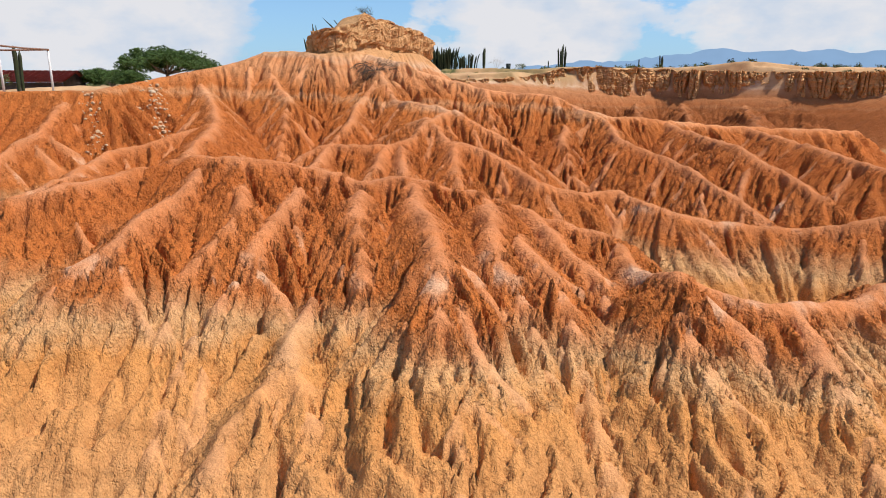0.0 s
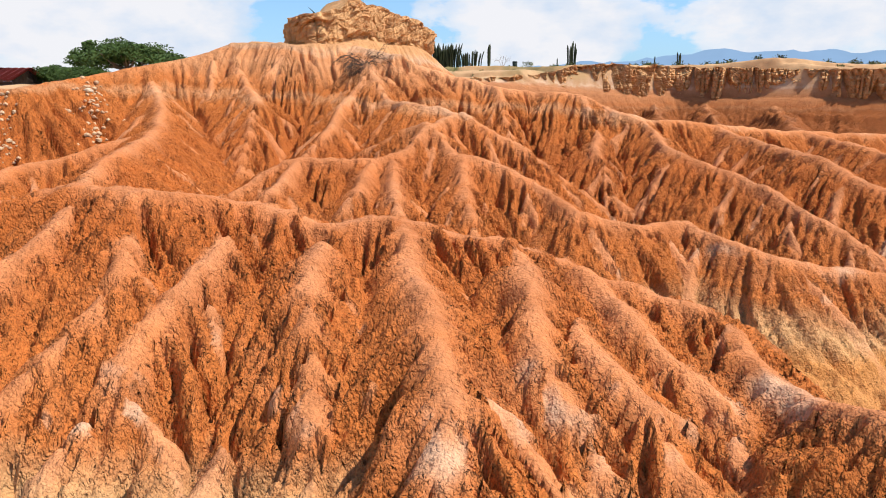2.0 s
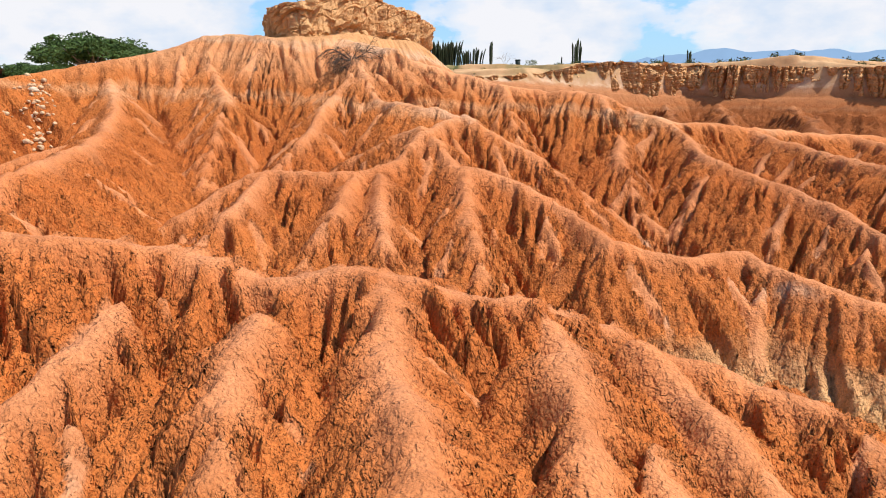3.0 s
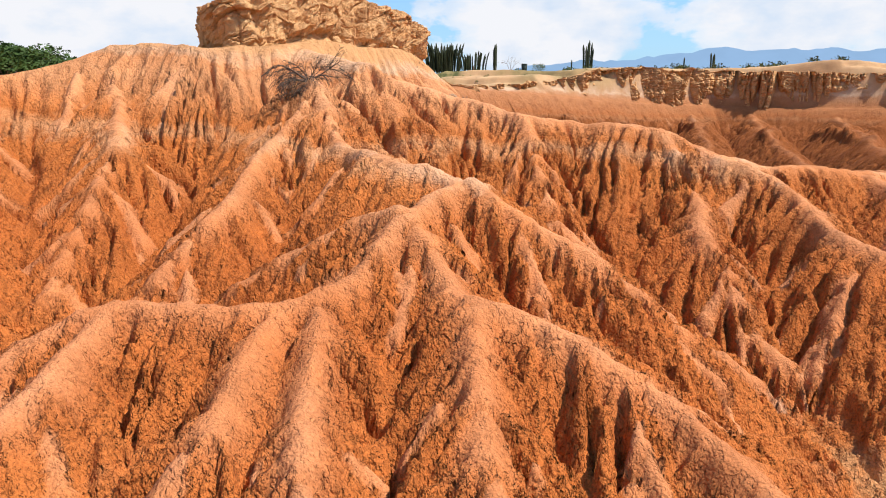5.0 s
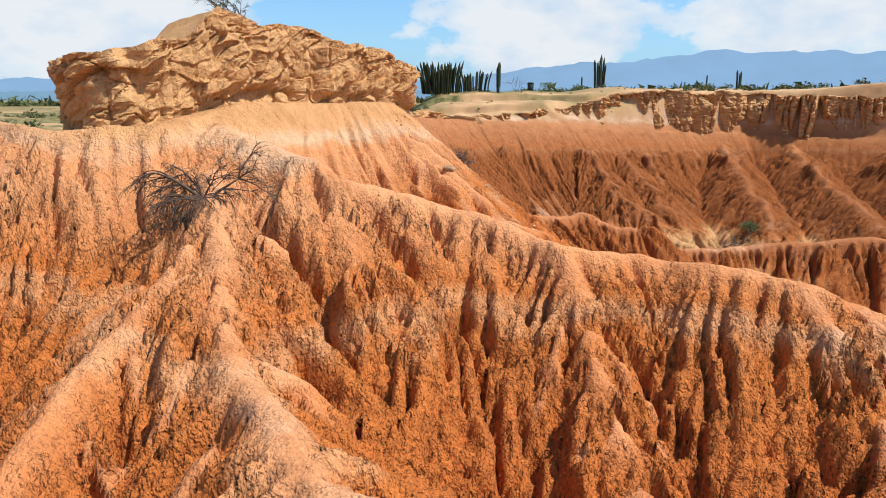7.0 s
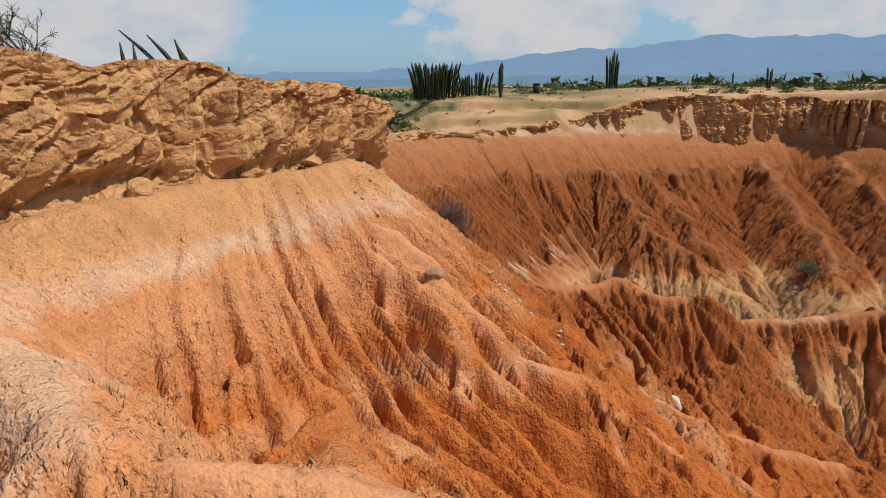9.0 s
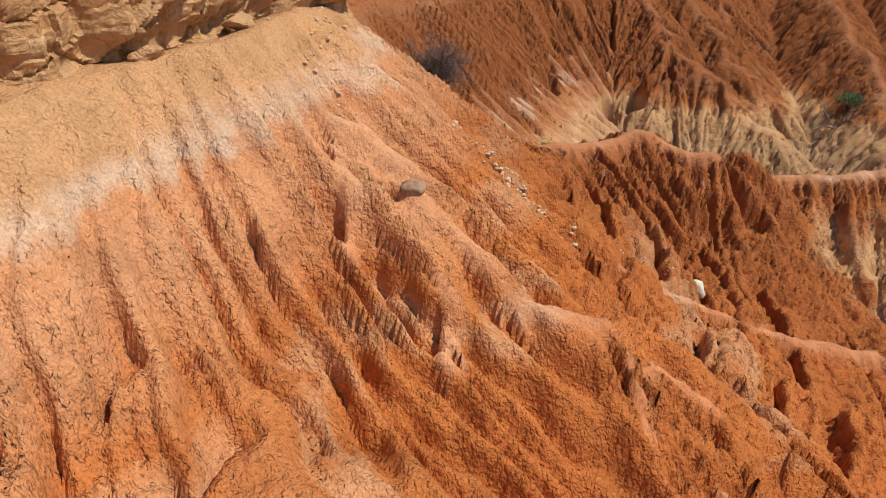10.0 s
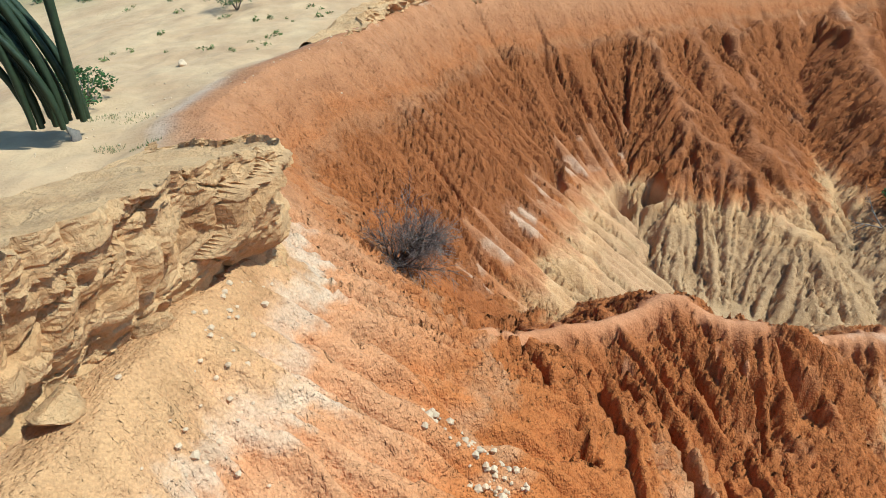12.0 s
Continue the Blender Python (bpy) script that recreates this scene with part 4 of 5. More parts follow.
for face in far_cap:
    piece = new("cliff_face", face)
    piece.parent = cliff_root
    piece.matrix_parent_inverse = Matrix.Translation((-22.0, -92.0, -11.0))
tagged(cliff_root, "fluted ochre sandstone cliff along the rim of the bowl", "cliff")


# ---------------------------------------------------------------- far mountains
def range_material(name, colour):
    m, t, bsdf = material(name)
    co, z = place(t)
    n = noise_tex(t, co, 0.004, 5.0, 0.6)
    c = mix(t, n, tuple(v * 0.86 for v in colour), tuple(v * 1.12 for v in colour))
    # air haze is put into the slopes' colour, which glows instead of taking light
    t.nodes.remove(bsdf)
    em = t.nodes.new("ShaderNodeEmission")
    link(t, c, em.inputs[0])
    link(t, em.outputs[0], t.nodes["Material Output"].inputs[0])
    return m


def mountain_range(dist, low, high, seed, colour, a0, a1, shape):
    az = np.linspace(radians(a0), radians(a1), 260)
    deg = np.degrees(az)
    crest_h = np.interp(deg, [p[0] for p in shape], [p[1] for p in shape])
    crest_h = crest_h * (1 + 0.16 * fbm(deg * 0.35, deg * 0 + 2.2, 4, seed)) + 12 * fbm(deg * 1.1, deg * 0, 3, seed + 3)
    k = np.linspace(0, 1, 12)[:, None]
    r = dist * (1 + 0.10 * k)
    xs, ys = r * np.sin(az), r * np.cos(az)
    zs = low + (crest_h - low) * k ** 0.85 * (1 + 0.10 * fbm(xs * 0.004, ys * 0.004, 3, seed + 5) * (1 - k))
    me = grid_mesh("mountains", xs, ys, zs)
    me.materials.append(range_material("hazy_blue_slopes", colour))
    return tagged(new("mountains", me), "hazy blue mountain range far behind the plain", "mountain range", kind="structure")


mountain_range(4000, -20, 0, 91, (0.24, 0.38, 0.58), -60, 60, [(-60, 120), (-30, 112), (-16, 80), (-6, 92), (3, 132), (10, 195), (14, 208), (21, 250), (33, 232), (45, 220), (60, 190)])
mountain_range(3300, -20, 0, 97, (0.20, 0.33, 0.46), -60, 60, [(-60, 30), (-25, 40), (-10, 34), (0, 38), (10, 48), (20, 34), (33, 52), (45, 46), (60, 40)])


# ---------------------------------------------------------------- plants
def part(name, bm, mat, parent, label=""):
    """One mesh object under a thing or under a part."""
    me = bpy.data.meshes.new(name)
    bm.to_mesh(me)
    bm.free()
    for p in me.polygons:
        p.use_smooth = True
    me.materials.append(mat)
    ob = new(name, me)
    ob.parent = parent
    if label:
        ob["label"] = label
    return ob


def base(name, x, y, label, category, group="", z=None, turn=0.0):
    e = new(name)
    e.matrix_world = pose(x, y, height_at(x, y) if z is None else z, 0, 0, turn)
    return tagged(e, label, category, group)


def tube(bm, pts, radii, sides=5):
    """A tapering limb along points."""
    rings = []
    for i, (p, r) in enumerate(zip(pts, radii)):
        a, b = Vector(pts[max(0, i - 1)]), Vector(pts[min(len(pts) - 1, i + 1)])
        way = (b - a).normalized() if (b - a).length > 1e-6 else Vector((0, 0, 1))
        one = way.orthogonal().normalized()
        two = way.cross(one)
        rings.append([bm.verts.new(Vector(p) + (one * math.cos(k * math.tau / sides) + two * math.sin(k * math.tau / sides)) * r) for k in range(sides)])
    for a, b in zip(rings, rings[1:]):
        for k in range(sides):
            bm.faces.new((a[k], a[(k + 1) % sides], b[(k + 1) % sides], b[k]))
    bm.faces.new(rings[-1])
    bm.faces.new(rings[0][::-1])


CACTUS = plain_material("cactus_skin", (0.026, 0.033, 0.011), 0.6, 0.35, 5.0, 0.3)
BARK = plain_material("grey_bark", (0.17, 0.13, 0.10), 0.9, 0.3, 12.0)
TWIG = plain_material("dry_twigs", (0.105, 0.07, 0.05), 0.9, 0.25, 12.0)
ASH = plain_material("ashen_twigs", (0.19, 0.13, 0.10), 0.9, 0.25, 12.0)
LEAF = plain_material("acacia_leaf", (0.045, 0.080, 0.016), 0.7, 0.45, 2.5)
SCRUB = plain_material("scrub_leaf", (0.085, 0.10, 0.035), 0.8, 0.45, 0.4)
GRASS = plain_material("dry_green_grass", (0.13, 0.14, 0.04), 0.85, 0.35, 3.0)


def cactus_column(height, radius, lean, rng):
    """A ribbed upright column with a rounded tip."""
    bm = bmesh.new()
    ribs, rings, sides = 8, 9, 16
    loops = []
    for i in range(rings):
        f = i / (rings - 1)
        r = radius * (0.72 + 0.28 * min(1, f * 4)) * (1 if f < 0.86 else math.sqrt(max(0.02, 1 - ((f - 0.86) / 0.145) ** 2)))
        cx, cy = lean[0] * f * f, lean[1] * f * f
        wob = 1 + rng.uniform(-0.05, 0.05)
        loops.append([bm.verts.new((cx + math.cos(k * math.tau / sides) * r * wob * (1.0 if k % 2 else 0.78), cy + math.sin(k * math.tau / sides) * r * wob * (1.0 if k % 2 else 0.78), height * f)) for k in range(sides)])
    for a, b in zip(loops, loops[1:]):
        for k in range(sides):
            bm.faces.new((a[k], a[(k + 1) % sides], b[(k + 1) % sides], b[k]))
    bm.faces.new(loops[-1])
    return bm


def cactus(x, y, height, count, spread, label, lean=(0.0, 0.0), seed=1, thick=0.085, group="cacti on the tableland"):
    rng = random.Random(seed)
    root = base("candelabra_cactus", x, y, label, "cactus", group)
    bm = bmesh.new()
    tube(bm, [(0, 0, -0.25), (0.02, 0, 0.15), (lean[0] * 0.12, lean[1] * 0.12, 0.5)], [thick * 1.7, thick * 1.4, thick * 1.25], 8)
    part("trunk", bm, BARK, root, "woody grey trunk")
    for k in range(count):
        a = k * 2.4 + rng.uniform(-0.4, 0.4)
        r = spread * math.sqrt((k + 0.4) / count)
        h = height * rng.uniform(0.68, 1.0)
        out = rng.uniform(0.05, 1.0)
        ob = part("column", cactus_column(h, thick * rng.uniform(0.85, 1.15), (lean[0] * out + math.cos(a) * r * 0.22, lean[1] * out + math.sin(a) * r * 0.22), rng), CACTUS, root)
        ob.matrix_basis = pose(math.cos(a) * r * 0.75 + lean[0] * 0.10, math.sin(a) * r * 0.75, (0.45 if lean[0] < -1 else 0.0) - 0.08 + 0.12 * rng.random())
    return root


cactus(-7.4, 64.2, 4.8, 17, 0.85, "tall dark green candelabra cactus leaning over bare sand", (-2.9, -0.4), 3, 0.09)
cactus(-11.6, 66.5, 5.6, 7, 1.5, "slender dark green columnar cactus behind the mound", (-0.3, 0), 4, 0.085)
cactus(0.0, 100.0, 3.2, 70, 2.5, "dense dark green clump of columnar cactus on the tableland", (0, 0), 5, 0.10)
cactus(3.4, 101.0, 2.1, 26, 2.1, "low clump of green columnar cactus beside a larger one", (0, 0), 6, 0.08)
cactus(5.8, 100.0, 3.3, 4, 0.35, "narrow upright cactus with a few columns", (0, 0), 7, 0.12)
cactus(19.8, 118.0, 4.4, 9, 1.0, "upright many-columned cactus standing alone", (0, 0), 8, 0.13)
cactus(17.4, 117.0, 2.2, 1, 0.1, "single short cactus column beside a taller one", (0, 0), 9, 0.09)
cactus(34.0, 110.0, 2.6, 4, 0.5, "small group of cactus columns at the cliff top", (0, 0), 10, 0.11)
cactus(31.0, 112.0, 1.8, 1, 0.1, "single thin cactus column on the tableland", (0, 0), 11, 0.09)
cactus(-29.0, 48.0, 3.1, 3, 0.9, "three tall cactus columns beside a pipe frame", (0, 0), 12, 0.13)
cactus(-5.4, 92.0, 2.2, 2, 0.3, "thin cactus columns among dry scrub", (0, 0), 13, 0.10)
cactus(-9.5, 98.0, 2.4, 3, 0.4, "thin cactus columns among green scrub", (0, 0), 14, 0.11)
cactus(-2.8, 86.0, 1.9, 2, 0.3, "short cactus columns below a low sandy step", (0, 0), 15, 0.10)


def branching(bm, start, way, length, radius, depth, rng, droop=0.0, forks=3, spread=0.7, steps=4, twigs=None):
    pts, p, d = [Vector(start)], Vector(start), Vector(way).normalized()
    for k in range(steps):
        d = (d + Vector((rng.uniform(-1, 1), rng.uniform(-1, 1), rng.uniform(-1, 1))) * 0.16 + Vector((0, 0, -droop))).normalized()
        p = p + d * (length / steps)
        pts.append(p.copy())
    tube(twigs if twigs is not None and depth == 0 else bm, pts, [max(0.0035, radius * (1 - 0.6 * k / steps)) for k in range(steps + 1)], 5 if radius > 0.012 else 3)
    if depth > 0:
        for k in range(forks):
            at = rng.randint(max(1, steps // 2 - 1), steps)
            side = Vector((rng.uniform(-1, 1), rng.uniform(-1, 1), rng.uniform(-0.6, 0.8))).normalized()
            branching(bm, pts[at], (d + side * spread).normalized(), length * rng.uniform(0.5, 0.75), radius * 0.52, depth - 1, rng, droop, forks, spread, steps, twigs)


def dry_shrub(x, y, label, stems, mat, seed, twig_mat, z=None, forks=3, depth=3, droop=0.04, group=""):
    """A leafless shrub: stems of (way, length, radius)."""
    rng = random.Random(seed)
    root = base("dry_shrub", x, y, label, "shrub", group, z)
    fuzz = bmesh.new()
    for way, length, radius in stems:
        bm = bmesh.new()
        branching(bm, (0, 0, -0.12), way, length, radius, depth, rng, droop, forks, 0.75, 4, fuzz)
        part("branch", bm, mat, root)
    tagged(part("brushwood", fuzz, twig_mat, root, "mesh of fine bare twigs"), kind="stuff")
    return root


dry_shrub(-4.05, 42.2, "leafless dark thorn shrub on a clay ridge below the mound",
          [((-0.8, 0.1, 0.75), 0.95, 0.04), ((-0.3, 0.1, 1.0), 0.62, 0.03), ((0.85, 0.1, 0.5), 0.74, 0.036), ((-0.95, -0.2, 0.15), 0.62, 0.026), ((0.2, -0.3, 0.8), 0.47, 0.025), ((-0.6, -0.5, -0.25), 0.55, 0.022), ((-0.35, -0.6, -0.45), 0.55, 0.022), ((-0.7, -0.3, 0.5), 0.70, 0.024), ((0.15, -0.6, 0.35), 0.55, 0.02), ((-0.5, 0.5, 0.6), 0.62, 0.022), ((-0.15, -0.5, -0.2), 0.58, 0.02), ((0.3, 0.4, 0.7), 0.55, 0.02)],
          TWIG, 21, TWIG, depth=3, forks=5, droop=0.12)
dry_shrub(0.25, 61.6, "ashen leafless shrub on the slope behind the ridge",
          [((0.15, 0.1, 1.0), 0.87, 0.035), ((0.5, 0.1, 0.95), 0.92, 0.034), ((0.8, -0.1, 0.8), 0.92, 0.032), ((0.5, 0.5, 0.8), 0.76, 0.03), ((-0.1, 0.2, 0.95), 0.76, 0.028), ((0.9, 0.2, 0.45), 0.87, 0.028), ((0.45, -0.3, 0.9), 0.82, 0.028), ((0.7, 0.3, 0.7), 1.03, 0.03), ((0.3, -0.5, 0.7), 0.87, 0.028), ((0.2, 0.6, 0.8), 0.98, 0.028), ((0.65, -0.4, 0.6), 0.92, 0.026)],
          TWIG, 22, ASH, depth=3, forks=6, droop=0.02)
dry_shrub(-4.95, 48.2, "crooked thorn bush with sparse twigs on top of the mound",
          [((-0.65, 0.1, 0.7), 0.6, 0.032), ((-0.35, -0.1, 0.9), 0.52, 0.028), ((0.1, 0.1, 0.8), 0.4, 0.018), ((-0.9, 0.3, 0.4), 0.5, 0.022), ((-0.6, -0.3, 0.6), 0.5, 0.022)], TWIG, 23, SCRUB, z=17.0, depth=3, forks=5, droop=0.06)
dry_shrub(7.6, 101.0, "grey leafless bush beside a cactus", [((0.4, 0, 1), 1.0, 0.03), ((-0.4, 0.1, 1), 1.0, 0.03), ((0.1, 0.3, 1), 0.9, 0.03)], ASH, 24, ASH, depth=3)
dry_shrub(3.0, 84.2, "small grey dead bush on the lower terrace", [((0.4, 0, 1), 0.5, 0.02), ((-0.4, 0.1, 0.8), 0.5, 0.02)], ASH, 25, ASH, depth=2)
dry_shrub(19.6, 73.4, "dark dead branches in the bottom of the bowl", [((0.5, 0, 0.8), 1.0, 0.05), ((-0.9, 0.1, 0.35), 1.1, 0.04), ((-0.4, 0.4, 0.5), 0.9, 0.04), ((0.2, -0.3, 1.0), 1.3, 0.05)], BARK, 26, TWIG, depth=3)


def leaf_cloud(bm, centre, size, count, leaf, rng, flat=0.55):
    """Leaves scattered through a lump, more of them towards its skin."""
    for _ in range(count):
        d = Vector((rng.gauss(0, 1), rng.gauss(0, 1), rng.gauss(0, 1))).normalized() * size * rng.uniform(0.45, 1.0) ** 0.6
        c = Vector(centre) + Vector((d.x, d.y, d.z * flat))
        one = Vector((rng.uniform(-1, 1), rng.uniform(-1, 1), rng.uniform(-0.5, 0.5))).normalized()
        two = one.orthogonal().normalized()
        s = leaf * rng.uniform(0.6, 1.3)
        bm.faces.new([bm.verts.new(c + one * s), bm.verts.new(c + two * s * 0.6), bm.verts.new(c - one * s), bm.verts.new(c - two * s * 0.6)])


def umbrella_tree(x, y, label, height, width, seed):
    rng = random.Random(seed)
    root = base("acacia_tree", x, y, label, "tree")
    trunk, crown = bmesh.new(), bmesh.new()
    tube(trunk, [(0, 0, -0.2), (0.1, 0, height * 0.2), (0.05, 0.1, height * 0.4)], [0.2, 0.16, 0.14], 8)
    part("trunk", trunk, BARK, root, "short grey trunk")
    for k in range(17):
        a = k * 2.399
        r = width * 0.5 * math.sqrt((k + 0.5) / 17) * 0.88
        tip = Vector((math.cos(a) * r, math.sin(a) * r, height * (0.92 - 0.30 * (r / width * 2) ** 2)))
        limb = bmesh.new()
        tube(limb, [(0.05, 0.1, height * 0.38), tip * 0.5 + Vector((0, 0, height * 0.12)), tip], [0.09, 0.055, 0.02], 5)
        part("limb", limb, BARK, root)
        for j in range(9):
            off = Vector((rng.gauss(0, 0.55), rng.gauss(0, 0.55), rng.uniform(-0.8, 0.15)))
            leaf_cloud(crown, tip + off, rng.uniform(0.4, 0.75), 150, 0.085, rng, 0.5)
    part("crown", crown, LEAF, root, "flat green feathery crown")
    return root


umbrella_tree(-22.0, 56.0, "spreading green umbrella acacia with a flat crown", 3.3, 6.6, 31)
umbrella_tree(-31.0, 66.0, "low green acacia behind a larger one", 1.7, 5.0, 32)


def leafy_bush(x, y, size, label, seed, mat=None, group="green bushes"):
    rng = random.Random(seed)
    root = base("bush", x, y, label, "bush", group)
    leaves = bmesh.new()
    for k in range(5):
        stem = bmesh.new()
        way = Vector((rng.uniform(-1, 1), rng.uniform(-1, 1), 1)).normalized()
        tube(stem, [(0, 0, -0.1), way * size * 0.45, way * size * 0.9], [0.03, 0.02, 0.008], 4)
        part("stem", stem, BARK, root)
    for k in range(12):
        leaf_cloud(leaves, (rng.uniform(-0.6, 0.6) * size, rng.uniform(-0.6, 0.6) * size, rng.uniform(0.35, 0.95) * size), size * 0.32, 90, 0.035 + 0.012 * size, rng, 0.8)
    part("foliage", leaves, mat or SCRUB, root)
    return root


leafy_bush(-8.3, 66.8, 0.9, "small leafy green bush behind a cactus", 41, LEAF)
leafy_bush(-7.3, 78.8, 1.3, "low dark green bush on bare sand", 42)
leafy_bush(20.5, 74.3, 0.8, "green bush in the bottom of the bowl", 43, LEAF)
leafy_bush(-33.0, 52.0, 1.0, "green bush beyond the low rim", 44)
leafy_bush(-26.5, 56.5, 0.9, "green bush beside the acacia", 45, LEAF)
leafy_bush(12.0, 110.0, 1.1, "rounded green bush on the tableland", 46)


def tuft(x, y, size, label, seed, mat=None):
    rng = random.Random(seed)
    bm = bmesh.new()
    for k in range(90):
        a, r = rng.uniform(0, math.tau), size * math.sqrt(rng.random())
        p = Vector((math.cos(a) * r, math.sin(a) * r * 0.5, height_at(x + math.cos(a) * r, y + math.sin(a) * r * 0.5) - height_at(x, y) - 0.02))
        d = Vector((rng.uniform(-0.5, 0.5), rng.uniform(-0.5, 0.5), 1)).normalized() * rng.uniform(0.05, 0.14)
        w = Vector((rng.uniform(-1, 1), rng.uniform(-1, 1), 0)).normalized() * 0.010
        bm.faces.new([bm.verts.new(p - w), bm.verts.new(p + w), bm.verts.new(p + d)])
    me = bpy.data.meshes.new("grass_tuft")
    bm.to_mesh(me)
    bm.free()
    me.materials.append(mat or GRASS)
    ob = new("grass_tuft", me)
    ob.location = (x, y, height_at(x, y))
    return tagged(ob, label, "grass", kind="stuff")


tuft(-6.6, 65.4, 0.7, "sparse green grass on pale sand", 51)
tuft(-7.4, 65.6, 0.5, "sparse green grass on pale sand", 52)
tuft(-5.3, 63.2, 0.4, "small green tuft near the rock edge", 53)
tuft(-6.3, 63.5, 0.4, "small green tuft near the rock edge", 54)
tuft(19.8, 74.7, 1.0, "green grass in the bottom of the bowl", 55)
tuft(20.9, 75.0, 0.9, "green grass in the bottom of the bowl", 56)
tuft(-3.3, 46.5, 0.16, "small dull green weed on the clay slope", 57)
tuft(-2.8, 44.9, 0.2, "yellowish weed on the clay slope", 58)


def scrubland(name, count, box, sizes, label, seed, mat, leaves=46, grain=0.22, anywhere=False):
    """Far scrub that nobody could count: leaf lumps scattered over the plain."""
    rng = random.Random(seed)
    np_rng = np.random.RandomState(seed)
    verts, faces = [], []
    x0, x1, y0, y1 = box
    for _ in range(count):
        f = rng.random() ** 1.6
        y = y0 + (y1 - y0) * f
        half = 0.85 * y
        x = rng.uniform(max(x0, -half), min(x1, half))
        if not anywhere and (float(perlin(x * 0.02, y * 0.02, 83)) < -0.18 or (abs(x - 12) < 13 and y < 104)):
            continue
        i, j = np.searchsorted(GX, x), np.searchsorted(GY, y)
        if not INSIDE[j, i] or RIM_D[j, i] < 3:
            continue
        size = rng.uniform(*sizes)
        z = height_at(x, y)
        d = np_rng.normal(size=(leaves, 3))
        d /= np.linalg.norm(d, axis=1)[:, None]
        d *= (np_rng.uniform(0.3, 1, (leaves, 1))) * size
        d[:, 2] = np.abs(d[:, 2]) * 0.75
        for c in d:
            a = np_rng.normal(size=(3, 3)) * size * grain
            k = len(verts)
            verts.extend([(x + c[0] + q[0], y + c[1] + q[1], z + c[2] + q[2]) for q in a])
            faces.append((k, k + 1, k + 2))
    me = bpy.data.meshes.new(name)
    me.from_pydata(verts, [], faces)
    me.materials.append(mat)
    return tagged(new(name, me), label, "scrub", kind="stuff")


scrubland("scrub", 1500, (-60, 70, 84, 260), (0.3, 1.0), "dry green scrub scattered over the tableland", 61, SCRUB, 80, 0.12)
scrubland("dry_grass", 420, (-14, 40, 72, 112), (0.08, 0.26), "low tufts of dry grass over the sand", 63, GRASS, 26, 0.2, True)
scrubland("far_woods", 1500, (-900, 900, 180, 1400), (1.2, 3.4), "dark green belts of low trees on the plain", 62, SCRUB, 30)

# ---------------------------------------------------------------- loose stones
STONE_WHITE = plain_material("white_stone", (0.58, 0.47, 0.34), 0.9, 0.15, 5.0)
STONE_TAN = plain_material("tan_stone", (0.52, 0.34, 0.20), 0.92, 0.25, 6.0)
STONE_GREY = plain_material("lichened_stone", (0.31, 0.18, 0.10), 0.95, 0.55, 11.0)


def stone_mesh(size, seed, squash=0.75, rough=0.22):
    bm = bmesh.new()
    bmesh.ops.create_icosphere(bm, subdivisions=3, radius=1.0)
    rng = random.Random(seed)
    off = Vector((rng.uniform(0, 50), rng.uniform(0, 50), rng.uniform(0, 50)))
    cuts = [(Vector((rng.gauss(0, 1), rng.gauss(0, 1), rng.gauss(0, 1))).normalized(), rng.uniform(0.42, 0.8)) for _ in range(11)]
    for v in bm.verts:
        p = v.co.copy()
        for n, d in cuts:
            over = p.dot(n) - d
            if over > 0:
                p -= n * over * 0.85
        p *= 1 + rough * noise.noise(p * 1.7 + off) + 0.05 * noise.noise(p * 6 + off)
        v.co = Vector((p.x * size, p.y * size * 0.85, p.z * size * squash))
    return bm


def stone(name, x, y, size, label, seed, mat, squash=0.75, z=None, category="stone", group=""):
    me = bpy.data.meshes.new(name)
    bm = stone_mesh(size, seed, squash, 0.34)
    bm.to_mesh(me)
    bm.free()
    for p in me.polygons:
        p.use_smooth = True
    me.materials.append(mat)
    ob = new(name, me)
    low = min(height_at(x + a * size, y + b * size) for a in (-0.6, 0, 0.6) for b in (-0.6, 0, 0.6))
    ob.matrix_world = pose(x, y, ((low + height_at(x, y)) / 2 if z is None else z) + size * squash * 0.38, random.Random(seed).uniform(-12, 12), random.Random(seed + 1).uniform(-12, 12), seed * 47 % 360)
    return tagged(ob, label, category, group)


stone("boulder", 7.75, 58.05, 0.34, "rounded whitish boulder resting on a red clay ridge", 71, STONE_WHITE, 0.85, z=height_at(7.75, 58.05) + 0.12, category="boulder")
stone("boulder", 0.15, 53.1, 0.25, "lichened grey-brown stone on the clay slope", 72, STONE_GREY, category="boulder")
stone("boulder", 0.45, 52.15, 0.25, "lichened grey-brown stone on the clay slope", 73, STONE_GREY, category="boulder")
stone("stone", -6.87, 70.4, 0.22, "small tan stone lying on bare sand", 74, STONE_TAN)
stone("stone", -8.3, 68.1, 0.16, "small dark stone lying on bare sand", 75, STONE_GREY)
stone("stone", 1.0, 60.4, 0.24, "pinkish crumbling lump on the ridge crest", 76, STONE_TAN, 0.5)
ledge_mesh = rock_band("rim_ledge", [(-2.2, 71.0, 13.3, 13.95), (-1.4, 73.2, 13.3, 14.2), (-0.7, 75.2, 13.3, 14.35), (-0.1, 77.3, 13.2, 14.2), (0.8, 79.2, 13.1, 13.9)], 0.06, 0.06, 0.25, 45, back=1.6, flutes=0.15, size=0.8)
tagged(new("rim_ledge", ledge_mesh), "pale rock ledge along the sandy rim of the bowl", "rock ledge")


